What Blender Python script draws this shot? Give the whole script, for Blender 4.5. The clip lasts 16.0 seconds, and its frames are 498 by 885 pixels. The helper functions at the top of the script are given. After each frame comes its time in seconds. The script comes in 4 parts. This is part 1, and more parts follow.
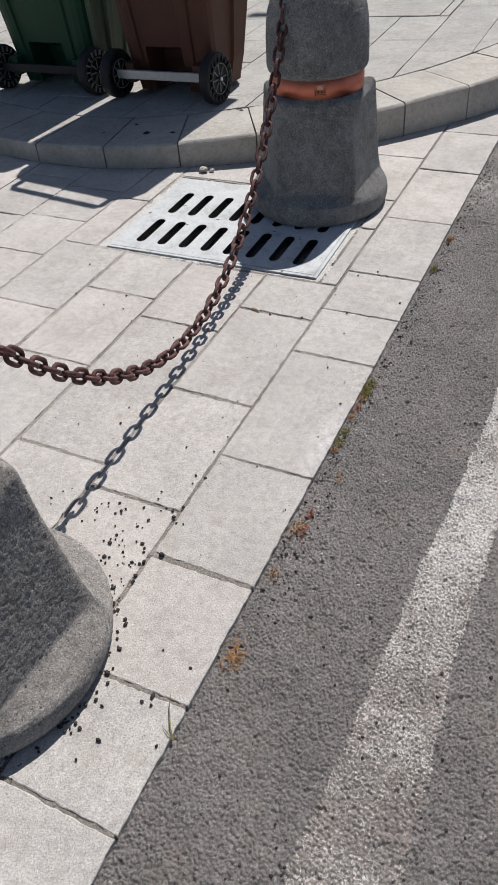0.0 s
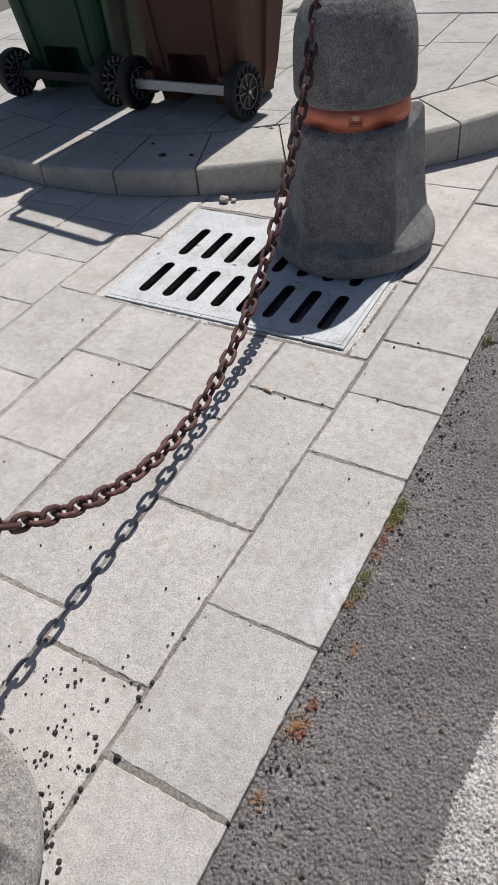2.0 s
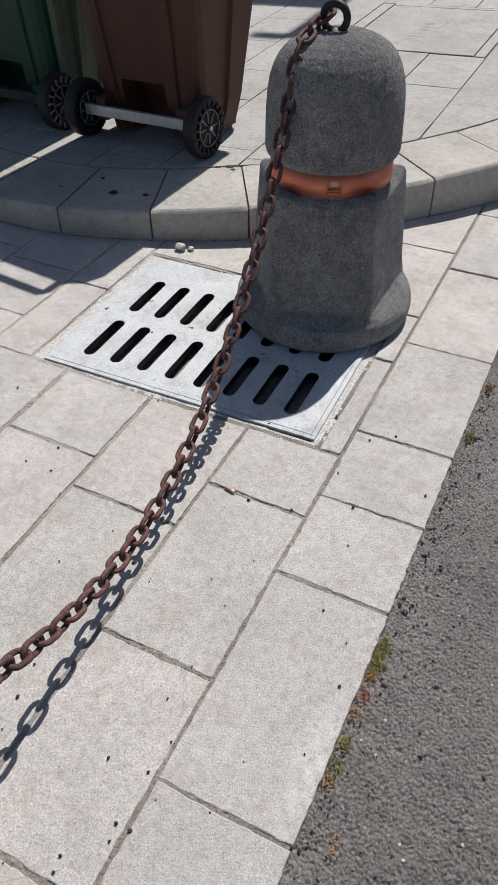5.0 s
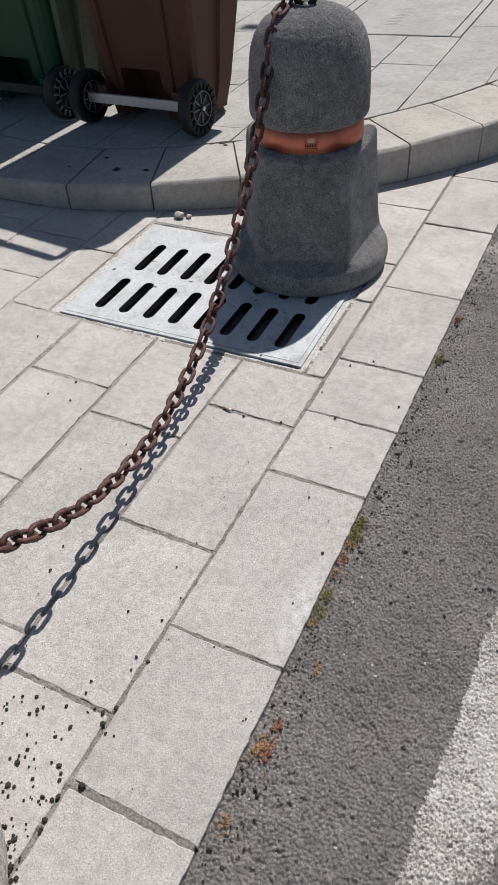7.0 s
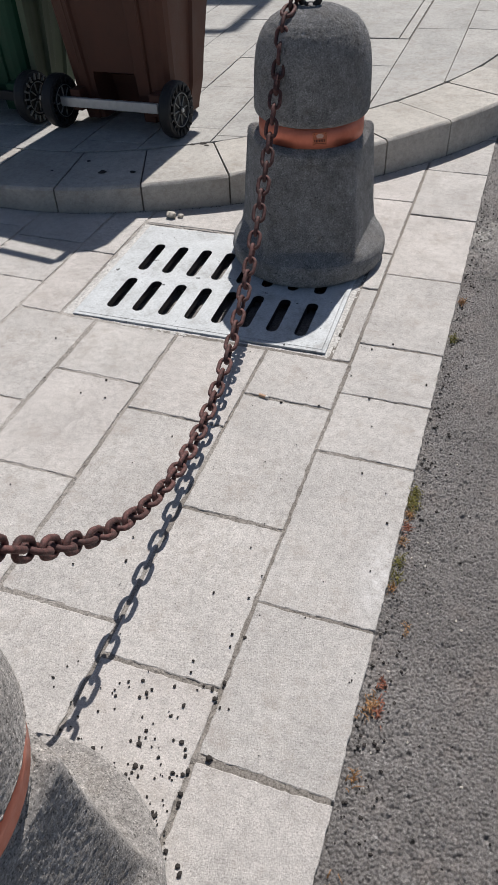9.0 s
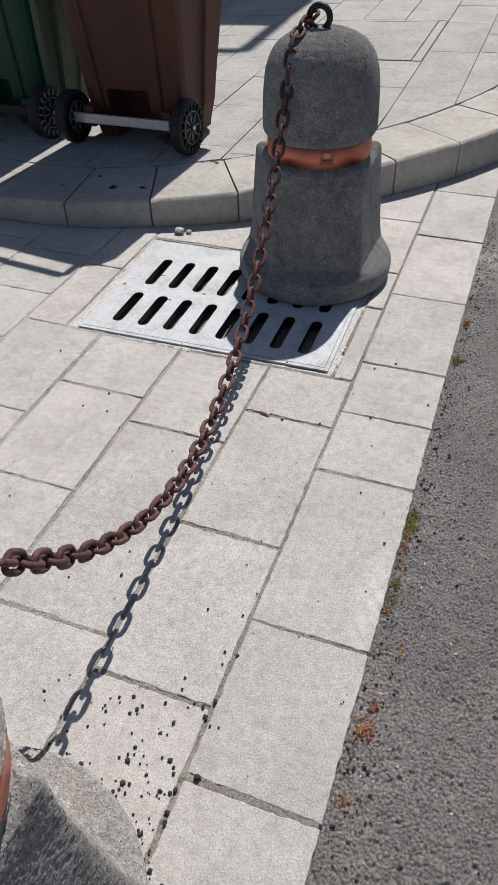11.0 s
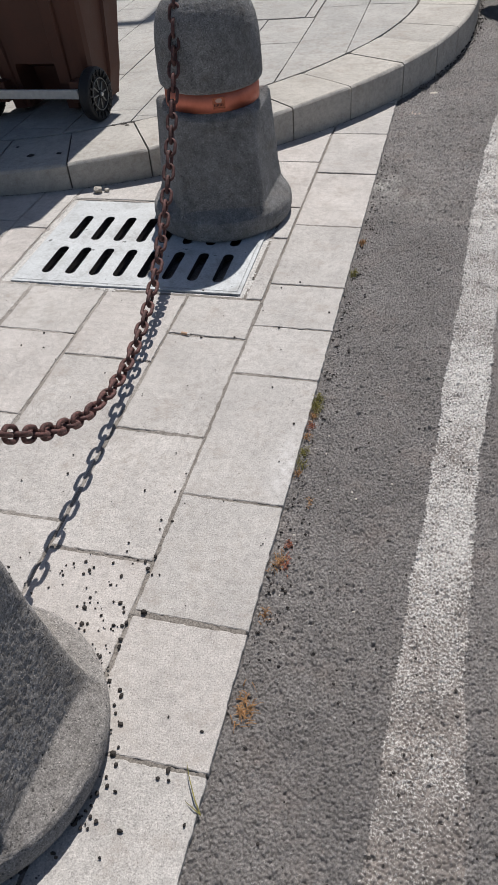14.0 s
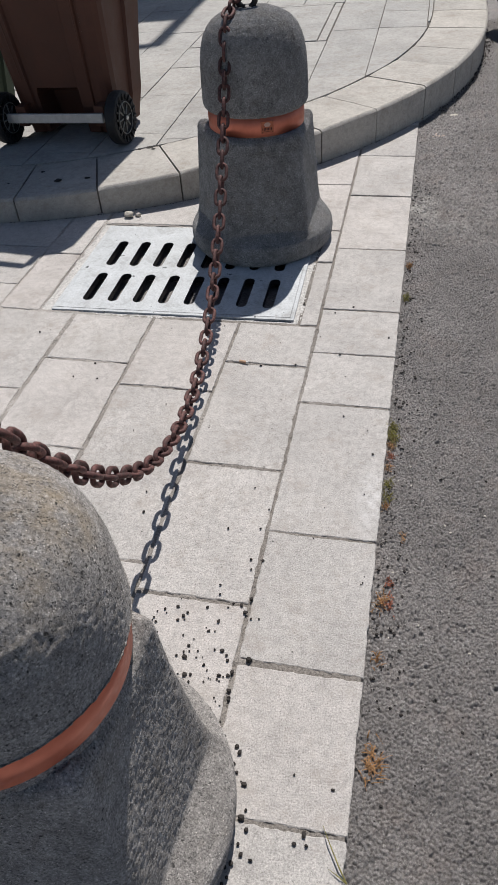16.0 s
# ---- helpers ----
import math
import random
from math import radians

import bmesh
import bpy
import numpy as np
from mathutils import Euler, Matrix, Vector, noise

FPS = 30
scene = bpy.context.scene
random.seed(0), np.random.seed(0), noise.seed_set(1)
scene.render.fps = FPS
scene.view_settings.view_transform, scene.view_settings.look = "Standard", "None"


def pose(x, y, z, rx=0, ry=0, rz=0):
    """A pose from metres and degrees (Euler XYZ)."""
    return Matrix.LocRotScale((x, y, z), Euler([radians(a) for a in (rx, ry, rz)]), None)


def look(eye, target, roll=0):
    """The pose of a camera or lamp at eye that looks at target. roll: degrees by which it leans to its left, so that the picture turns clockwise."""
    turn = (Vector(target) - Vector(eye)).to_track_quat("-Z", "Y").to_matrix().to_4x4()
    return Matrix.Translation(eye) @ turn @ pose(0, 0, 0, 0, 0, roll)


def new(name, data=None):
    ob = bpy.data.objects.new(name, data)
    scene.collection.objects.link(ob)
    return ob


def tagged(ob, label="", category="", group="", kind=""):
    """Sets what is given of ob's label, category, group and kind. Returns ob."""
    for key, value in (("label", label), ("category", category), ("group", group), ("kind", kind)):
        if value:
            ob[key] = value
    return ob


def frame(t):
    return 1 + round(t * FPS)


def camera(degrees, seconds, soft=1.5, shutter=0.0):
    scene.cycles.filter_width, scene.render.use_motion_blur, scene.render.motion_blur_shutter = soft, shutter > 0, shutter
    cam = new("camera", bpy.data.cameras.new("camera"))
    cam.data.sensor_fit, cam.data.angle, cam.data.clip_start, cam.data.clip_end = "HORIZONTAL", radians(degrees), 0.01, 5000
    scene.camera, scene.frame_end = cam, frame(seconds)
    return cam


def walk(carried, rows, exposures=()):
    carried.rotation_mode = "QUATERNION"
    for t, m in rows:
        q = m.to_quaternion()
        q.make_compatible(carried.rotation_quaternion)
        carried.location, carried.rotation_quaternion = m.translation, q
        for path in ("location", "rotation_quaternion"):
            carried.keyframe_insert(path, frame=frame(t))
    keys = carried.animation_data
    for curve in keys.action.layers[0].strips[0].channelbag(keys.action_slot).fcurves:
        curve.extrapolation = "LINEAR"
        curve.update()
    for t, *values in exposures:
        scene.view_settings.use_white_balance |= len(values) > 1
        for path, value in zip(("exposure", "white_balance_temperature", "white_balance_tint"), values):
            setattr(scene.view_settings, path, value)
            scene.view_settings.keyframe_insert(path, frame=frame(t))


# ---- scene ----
cam = camera(38.1, 16.0, soft=0.7)
PATH = [
    (0, (0.391, -0.952, 1.051), (-0.327, 0.339, -0.297), -5.9),
    (0.5, (0.272, -0.878, 1.073), (-0.446, 0.426, -0.262), -5.8),
    (1, (0.217, -0.802, 1.052), (-0.49, 0.505, -0.287), -6.1),
    (1.5, (0.258, -0.67, 1.039), (-0.505, 0.604, -0.301), -6.5),
    (2, (0.279, -0.535, 1.032), (-0.535, 0.673, -0.338), -7.5),
    (2.5, (0.198, -0.37, 1.04), (-0.418, 0.919, -0.361), -5.2),
    (3, (0.14, -0.29, 1.043), (-0.413, 1.033, -0.351), -4.0),
    (3.5, (0.145, -0.297, 1.068), (-0.461, 1.034, -0.296), -1.4),
    (3.7, (0.147, -0.3, 1.071), (-0.515, 1.005, -0.293), -1.8),
    (5.8, (0.089, -0.326, 1.042), (-0.566, 0.968, -0.336), -0.8),
    (6, (0.103, -0.337, 1.046), (-0.53, 0.968, -0.33), -0.9),
    (6.5, (0.185, -0.416, 1.058), (-0.452, 0.894, -0.312), -1.9),
    (7, (0.259, -0.534, 1.056), (-0.44, 0.75, -0.309), -4.2),
    (7.5, (0.201, -0.595, 1.068), (-0.49, 0.711, -0.281), -6.7),
    (8, (0.081, -0.659, 1.06), (-0.525, 0.682, -0.295), -5.8),
    (8.5, (0.054, -0.687, 1.06), (-0.469, 0.677, -0.306), -3.5),
    (9, (0.049, -0.691, 1.067), (-0.469, 0.679, -0.295), -2.6),
    (11.5, (0.068, -0.677, 1.071), (-0.482, 0.712, -0.259), -1.9),
    (12, (0.055, -0.671, 1.059), (-0.485, 0.717, -0.276), -2.1),
    (12.5, (0.068, -0.668, 1.044), (-0.406, 0.719, -0.316), -2.9),
    (13, (0.158, -0.739, 1.052), (-0.233, 0.659, -0.324), -3.5),
    (13.5, (0.222, -0.862, 1.053), (-0.155, 0.533, -0.33), -3.4),
    (14, (0.236, -0.918, 1.071), (-0.209, 0.471, -0.298), -5.6),
    (14.5, (0.159, -0.923, 1.081), (-0.276, 0.492, -0.264), -6.0),
    (15, (0.024, -0.923, 1.082), (-0.411, 0.503, -0.252), -6.6),
    (15.5, (-0.01, -0.912, 1.077), (-0.42, 0.517, -0.261), -5.7),
    (16, (0.009, -0.906, 1.073), (-0.377, 0.53, -0.265), -4.9),
]
walk(cam, [(t, look(eye, target, roll)) for t, eye, target, roll in PATH], exposures=((0, 0.10, 6410, 11.2), (16, 0.04, 6410, 11.2)))

# ---- world, sun ----
SUN_EL = 58.5
world = bpy.data.worlds.new("world")
scene.world = world
world.use_nodes = True
wn = world.node_tree.nodes
sky = wn.new("ShaderNodeTexSky")
sky.sky_type = "NISHITA"
sky.sun_disc = False
sky.sun_elevation = radians(SUN_EL)
sky.sun_rotation = 0.0
wn["Background"].inputs["Strength"].default_value = 0.062
world.node_tree.links.new(sky.outputs[0], wn["Background"].inputs["Color"])

sun_data = bpy.data.lights.new("sun", "SUN")
sun_data.energy = 4.85
sun_data.angle = radians(0.53)
sun_data.color = (1.0, 0.96, 0.905)
sun = new("sun", sun_data)
sun.matrix_world = look((0.0, 10 * math.cos(radians(SUN_EL)), 10 * math.sin(radians(SUN_EL))), (0, 0, 0))


# ---- materials ----
class Mat:
    """A small helper that builds node materials."""

    def __init__(self, name, rough=0.8, metal=0.0, spec=0.5):
        self.m = bpy.data.materials.new(name)
        self.m.use_nodes = True
        self.t = self.m.node_tree
        self.b = self.t.nodes["Principled BSDF"]
        self.b.inputs["Roughness"].default_value = rough
        self.b.inputs["Metallic"].default_value = metal
        self.b.inputs["Specular IOR Level"].default_value = spec
        self.coord = self.t.nodes.new("ShaderNodeTexCoord").outputs["Object"]
        self.world = self.t.nodes.new("ShaderNodeNewGeometry").outputs["Position"]

    def link(self, a, b):
        self.t.links.new(a, b)

    def noise(self, scale, detail=4, rough=0.55, vec=None):
        n = self.t.nodes.new("ShaderNodeTexNoise")
        n.inputs["Scale"].default_value = scale
        n.inputs["Detail"].default_value = detail
        n.inputs["Roughness"].default_value = rough
        self.link(vec or self.world, n.inputs["Vector"])
        return n.outputs["Fac"]

    def voronoi(self, scale, feature="F1", vec=None, out="Distance"):
        n = self.t.nodes.new("ShaderNodeTexVoronoi")
        n.feature = feature
        n.inputs["Scale"].default_value = scale
        self.link(vec or self.world, n.inputs["Vector"])
        return n.outputs[out]

    def ramp(self, fac, *stops):
        r = self.t.nodes.new("ShaderNodeValToRGB")
        els = r.color_ramp.elements
        while len(els) < len(stops):
            els.new(0.5)
        for e, (p, c) in zip(els, stops):
            e.position = p
            e.color = (*c, 1) if isinstance(c, tuple) else (c, c, c, 1)
        self.link(fac, r.inputs[0])
        return r.outputs[0]

    def mix(self, fac, a, b, mode="MIX"):
        n = self.t.nodes.new("ShaderNodeMix")
        n.data_type = "RGBA"
        n.blend_type = mode
        for sock, v in ((n.inputs[0], fac), (n.inputs[6], a), (n.inputs[7], b)):
            if isinstance(v, bpy.types.NodeSocket):
                self.link(v, sock)
            elif isinstance(v, tuple):
                sock.default_value = (*v, 1)
            else:
                sock.default_value = v
        return n.outputs[2]

    def math(self, op, a, b=0.0):
        n = self.t.nodes.new("ShaderNodeMath")
        n.operation = op
        for sock, v in zip(n.inputs, (a, b)):
            if isinstance(v, bpy.types.NodeSocket):
                self.link(v, sock)
            else:
                sock.default_value = v
        return n.outputs[0]

    def random(self):
        return self.t.nodes.new("ShaderNodeObjectInfo").outputs["Random"]

    def island(self):
        return self.t.nodes.new("ShaderNodeNewGeometry").outputs["Random Per Island"]

    def near(self, x, y, rx, ry):
        """1 at the point (x, y) of the ground, falling to 0 at an ellipse round it."""
        s = self.t.nodes.new("ShaderNodeSeparateXYZ")
        self.link(self.world, s.inputs[0])
        dx = self.math("DIVIDE", self.math("SUBTRACT", s.outputs[0], x), rx)
        dy = self.math("DIVIDE", self.math("SUBTRACT", s.outputs[1], y), ry)
        d = self.math("SQRT", self.math("ADD", self.math("MULTIPLY", dx, dx), self.math("MULTIPLY", dy, dy)))
        n = self.math("SUBTRACT", 1.0, d)
        return self.math("MAXIMUM", n, 0.0)

    def colour(self, c):
        if isinstance(c, tuple):
            self.b.inputs["Base Color"].default_value = (*c, 1)
        else:
            self.link(c, self.b.inputs["Base Color"])
        return self

    def rough(self, c):
        self.link(c, self.b.inputs["Roughness"])
        return self

    def bump(self, height, distance, strength=1.0):
        n = self.t.nodes.new("ShaderNodeBump")
        n.inputs["Distance"].default_value = distance
        n.inputs["Strength"].default_value = strength
        self.link(height, n.inputs["Height"])
        prev = self.b.inputs["Normal"].links
        if prev:
            self.link(prev[0].from_socket, n.inputs["Normal"])
        self.link(n.outputs[0], self.b.inputs["Normal"])
        return self


def limestone(name, tone, warm, fleck):
    m = Mat(name, 0.88, spec=0.25)
    base = m.ramp(m.random(), (0.0, tuple(v * 0.93 for v in tone)), (0.55, tone), (1.0, warm))
    cloud = m.ramp(m.noise(5, 6, 0.65), (0.3, 0.80), (0.7, 1.07))
    c = m.mix(1.0, base, cloud, "MULTIPLY")
    grain = m.ramp(m.noise(330, 5, 0.8), (0.30, 0.30), (0.43, 0.84), (0.55, 1.06), (0.72, 1.50))
    c = m.mix(fleck, c, grain, "MULTIPLY")
    c = m.mix(1.0, c, m.ramp(m.noise(60, 6, 0.75), (0.30, 0.76), (0.52, 1.0), (0.72, 1.12)), "MULTIPLY")
    stain = m.ramp(m.noise(13, 7, 0.75), (0.53, 0.0), (0.70, 0.65))
    c = m.mix(stain, c, tuple(v * q for v, q in zip(tone, (0.66, 0.61, 0.57))))
    grime = m.ramp(m.noise(19, 7, 0.8), (0.50, 0.0), (0.66, 0.5))
    grime = m.math("MULTIPLY", grime, m.ramp(m.noise(2.6, 3), (0.45, 0.0), (0.60, 1.0)))
    c = m.mix(grime, c, (0.27, 0.235, 0.20))
    # thin scuffed tide marks in a few places
    line = m.ramp(m.noise(9, 5, 0.6), (0.485, 0.0), (0.5, 0.5), (0.515, 0.0))
    line = m.math("MULTIPLY", line, m.ramp(m.noise(4.3, 3), (0.52, 0.0), (0.62, 1.0)))
    c = m.mix(line, c, tuple(v * 0.55 for v in tone))
    pit = m.ramp(m.voronoi(95), (0.05, 1.0), (0.11, 0.0))
    pit = m.math("MULTIPLY", pit, m.ramp(m.noise(9, 3), (0.5, 0.0), (0.62, 0.8)))
    c = m.mix(pit, c, (0.14, 0.125, 0.11))
    white = m.math("MULTIPLY", m.near(-0.02, 0.11, 0.045, 0.14), m.ramp(m.noise(55, 5, 0.7), (0.38, 0.0), (0.66, 0.9)))
    c = m.mix(white, c, (0.66, 0.65, 0.64))
    m.colour(c)
    m.bump(m.noise(360, 5, 0.8), 0.0026, 0.7).bump(m.noise(110, 4, 0.7), 0.002, 0.4)
    return m.m


PAVER = limestone("sawn limestone paving", (0.508, 0.483, 0.456), (0.530, 0.494, 0.464), 1.0)
SLAB = limestone("smooth limestone slabs", (0.415, 0.406, 0.385), (0.43, 0.416, 0.39), 0.6)
KERB = limestone("limestone kerb", (0.46, 0.437, 0.40), (0.475, 0.446, 0.40), 0.6)


def make_joint():
    m = Mat("joint of sand and cement", 0.95, spec=0.1)
    s = m.t.nodes.new("ShaderNodeSeparateXYZ")
    m.link(m.world, s.inputs[0])
    # cement-filled further in, dirt and crumbs towards the road
    k = m.math("ADD", m.math("MULTIPLY", s.outputs[0], -0.30), m.noise(6, 5, 0.65))
    k = m.ramp(k, (0.55, 0.0), (0.95, 1.0))
    c = m.mix(k, (0.235, 0.213, 0.19), (0.47, 0.44, 0.405))
    c = m.mix(1.0, c, m.ramp(m.noise(300, 4, 0.75), (0.3, 0.35), (0.5, 0.95), (0.7, 1.35)), "MULTIPLY")
    return m.colour(c).bump(m.noise(260, 4, 0.75), 0.004, 0.9).m


def make_asphalt():
    m = Mat("worn grey asphalt", 0.82, spec=0.35)
    cell = m.voronoi(260, out="Color")
    s = m.t.nodes.new("ShaderNodeSeparateColor")
    m.link(cell, s.inputs[0])
    c = m.ramp(s.outputs[0], (0.0, (0.185, 0.173, 0.166)), (0.5, (0.245, 0.230, 0.221)), (0.98, (0.30, 0.282, 0.27)), (1.0, (0.40, 0.385, 0.37)))
    c = m.mix(0.8, c, m.ramp(m.noise(500, 3), (0.3, 0.45), (0.7, 1.35)), "MULTIPLY")
    c = m.mix(1.0, c, m.ramp(m.noise(3.5, 5, 0.6), (0.3, 0.78), (0.7, 1.18)), "MULTIPLY")
    brown = m.ramp(m.noise(8, 5, 0.65), (0.52, 0.0), (0.75, 0.35))
    c = m.mix(brown, c, (0.28, 0.225, 0.195))
    dust = m.math("ADD", m.near(0.035, 1.50, 0.10, 0.17), m.math("MULTIPLY", m.near(0.17, 1.40, 0.13, 0.10), 0.5))
    dust = m.math("MULTIPLY", dust, m.ramp(m.noise(26, 5, 0.7), (0.42, 0.0), (0.66, 1.5)))
    c = m.mix(dust, c, (0.40, 0.385, 0.36))
    spot = m.ramp(m.voronoi(11), (0.035, 1.0), (0.06, 0.0))
    c = m.mix(spot, c, (0.02, 0.019, 0.018))
    return m.colour(c).bump(m.noise(520, 5, 0.75), 0.0035, 0.9).m


def make_paint():
    m = Mat("worn white road paint", 0.8, spec=0.3)
    paint = m.ramp(m.noise(60, 5, 0.7), (0.3, (0.49, 0.475, 0.455)), (0.7, (0.64, 0.625, 0.60)))
    bare = m.ramp(m.noise(9, 4), (0.3, (0.17, 0.155, 0.145)), (0.7, (0.24, 0.21, 0.19)))
    worn = m.math("ADD", m.noise(240, 5, 0.8), m.math("MULTIPLY", m.near(0.33, -0.75, 0.45, 0.72), 0.115))
    worn = m.math("ADD", worn, m.math("MULTIPLY", m.math("SUBTRACT", m.noise(7, 5, 0.7), 0.5), 0.35))
    c = m.mix(m.ramp(worn, (0.49, 0.0), (0.55, 1.0)), paint, bare)
    return m.colour(c).bump(m.noise(450, 4, 0.7), 0.002, 0.8).m


def make_lava(name, k, warm, holes, lichen):
    m = Mat(name, 0.85, spec=0.3)
    tone = lambda v: (v * k * warm, v * k, v * k * (2 - warm))
    m.b.inputs["Diffuse Roughness"].default_value = 1.0
    c = m.ramp(m.noise(300, 6, 0.8), (0.32, tone(0.050)), (0.45, tone(0.135)), (0.56, tone(0.195)), (0.70, tone(0.40)))
    c = m.mix(1.0, c, m.ramp(m.noise(7, 6, 0.65), (0.3, 0.72), (0.7, 1.25)), "MULTIPLY")
    c = m.mix(1.0, c, m.ramp(m.noise(48, 5, 0.75), (0.34, 0.74), (0.52, 1.0), (0.70, 1.22)), "MULTIPLY")
    pale = m.ramp(m.noise(20, 7, 0.75), (0.58, 0.0), (0.76, 0.40))
    c = m.mix(pale, c, tone(0.34))
    tan = m.ramp(m.noise(15, 6, 0.7), (0.54, 0.0), (0.70, 0.35))
    c = m.mix(tan, c, (0.20, 0.165, 0.125))
    # white grains of the stone
    speck = m.ramp(m.voronoi(210, out="Distance"), (0.10, 1.0), (0.20, 0.0))
    speck = m.math("MULTIPLY", speck, m.ramp(m.noise(90, 3), (0.52, 0.0), (0.60, 0.7)))
    c = m.mix(speck, c, tone(0.50))
    s = m.t.nodes.new("ShaderNodeSeparateXYZ")
    m.link(m.world, s.inputs[0])
    rust = m.math("MULTIPLY", m.ramp(s.outputs[2], (0.54, 0.0), (0.62, 1.0)), m.ramp(m.noise(13, 6, 0.7), (0.47, 0.0), (0.68, lichen)))
    c = m.mix(rust, c, (0.36, 0.27, 0.15))
    warp = m.t.nodes.new("ShaderNodeVectorMath")
    warp.operation = "ADD"
    wob = m.t.nodes.new("ShaderNodeTexNoise")
    wob.inputs["Scale"].default_value = 190
    m.link(m.world, wob.inputs["Vector"])
    sc = m.t.nodes.new("ShaderNodeVectorMath")
    sc.operation = "SCALE"
    sc.inputs["Scale"].default_value = 0.006
    m.link(wob.outputs["Color"], sc.inputs[0])
    m.link(m.world, warp.inputs[0])
    m.link(sc.outputs[0], warp.inputs[1])
    pore = m.ramp(m.voronoi(340, vec=warp.outputs[0]), (0.18, 1.0), (0.42, 0.0))
    pore = m.math("MULTIPLY", pore, m.ramp(m.noise(120, 3, 0.6), (0.45, 0.0), (0.52, 1.0)))
    c = m.mix(m.math("MULTIPLY", pore, 0.8 * holes), c, tone(0.030))
    hole = m.ramp(m.voronoi(85, vec=warp.outputs[0]), (0.11, 1.0), (0.18, 0.0))
    hole = m.math("MULTIPLY", hole, m.ramp(m.noise(33, 2), (0.51, 0.0), (0.57, 0.9)))
    c = m.mix(hole, c, tone(0.025))
    m.colour(c)
    m.bump(hole, -0.004, 0.7).bump(pore, -0.002, 0.7 * holes).bump(m.noise(380, 5, 0.8), 0.0022, 0.7)
    return m.m


def make_iron():
    m = Mat("pale painted cast iron", 0.6, spec=0.35)
    c = m.ramp(m.noise(12, 6, 0.65), (0.30, (0.33, 0.33, 0.325)), (0.44, (0.46, 0.478, 0.485)), (0.7, (0.54, 0.562, 0.572)))
    c = m.mix(1.0, c, m.ramp(m.noise(190, 5, 0.75), (0.3, 0.72), (0.55, 1.02), (0.75, 1.12)), "MULTIPLY")
    smear = m.math("MULTIPLY", m.ramp(m.noise(34, 7, 0.8), (0.52, 0.0), (0.62, 0.6)), m.ramp(m.noise(5, 3), (0.42, 0.1), (0.60, 1.0)))
    c = m.mix(smear, c, (0.22, 0.22, 0.21))
    # a few black spots of tar
    spot = m.ramp(m.noise(24, 5, 0.7), (0.645, 0.0), (0.665, 0.9))
    c = m.mix(spot, c, (0.035, 0.035, 0.035))
    c = m.mix(m.ramp(m.noise(16, 5, 0.7), (0.66, 0.0), (0.76, 0.3)), c, (0.34, 0.20, 0.11))
    return m.colour(c).bump(m.noise(180, 4, 0.6), 0.002, 0.6).m


def make_copper():
    m = Mat("copper-coloured sheet band", 0.42, metal=0.55)
    c = m.ramp(m.noise(18, 5, 0.6), (0.3, (0.50, 0.145, 0.088)), (0.7, (0.66, 0.22, 0.14)))
    return m.colour(c).rough(m.ramp(m.noise(60, 4), (0.3, 0.34), (0.7, 0.55))).bump(m.noise(25, 2), 0.002, 0.3).m


def make_rust():
    m = Mat("rusted dark steel", 0.72, metal=0.25)
    c = m.ramp(m.noise(130, 5, 0.7), (0.28, (0.030, 0.021, 0.018)), (0.5, (0.100, 0.046, 0.042)), (0.66, (0.175, 0.076, 0.065)), (0.82, (0.24, 0.185, 0.17)))
    c = m.mix(0.8, c, m.ramp(m.random(), (0.0, 0.7), (1.0, 1.25)), "MULTIPLY")
    return m.colour(c).bump(m.noise(420, 4, 0.7), 0.0012, 0.8).m


def plain(name, c, rough, metal=0.0, vary=0.12, scale=14, relief=0.0006, spec=0.35):
    m = Mat(name, rough, metal, spec)
    lo, hi = tuple(v * (1 - vary) for v in c), tuple(v * (1 + vary) for v in c)
    m.colour(m.ramp(m.noise(scale, 5, 0.6), (0.3, lo), (0.7, hi)))
    m.rough(m.ramp(m.noise(scale * 2, 4), (0.3, rough * 0.85), (0.7, min(1, rough * 1.15))))
    return m.bump(m.noise(500, 3), relief, 0.5).m


JOINT, ASPHALT, PAINT = make_joint(), make_asphalt(), make_paint()
LAVA, LAVA_PALE = make_lava("dark grey lava stone", 1.62, 1.03, 1.0, 0.12), make_lava("dusty weathered lava stone", 1.80, 1.065, 0.9, 0.6)
IRON, COPPER, RUST = make_iron(), make_copper(), make_rust()
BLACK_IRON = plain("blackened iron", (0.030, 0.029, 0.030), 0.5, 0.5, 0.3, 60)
# near-black: the shade below the grate is put into the pit's colour
PIT = plain("pit concrete with shade in its colour", (0.012, 0.012, 0.011), 0.9, 0, 0.3)
CEMENT = plain("rough pale cement", (0.50, 0.485, 0.46), 0.95, 0, 0.42, 190, 0.008)
SOIL = plain("dark soil in the joints", (0.115, 0.103, 0.09), 0.95, 0, 0.45, 120, 0.004)
BROWN = plain("brown moulded plastic", (0.084, 0.035, 0.023), 0.55, 0, 0.15, 8, 0.0006, 0.25)
GREEN = plain("green moulded plastic", (0.010, 0.050, 0.026), 0.55, 0, 0.15, 8, 0.0006, 0.25)
# paler than GREEN: stands for sunlight on the green bin's side
SAGE = plain("sage plastic with sunlight in its colour", (0.080, 0.105, 0.066), 0.6, 0, 0.2, 8)
RUBBER = plain("black rubber", (0.018, 0.018, 0.019), 0.6, 0, 0.2, 40)
GREY_RUBBER = plain("dusty grey plastic", (0.20, 0.20, 0.185), 0.7, 0, 0.2, 40)
ZINC = plain("galvanised steel bar", (0.55, 0.55, 0.54), 0.45, 0.6, 0.12, 50)
CRUMB = plain("dark lava crumbs", (0.035, 0.030, 0.027), 0.9, 0, 0.4, 80)
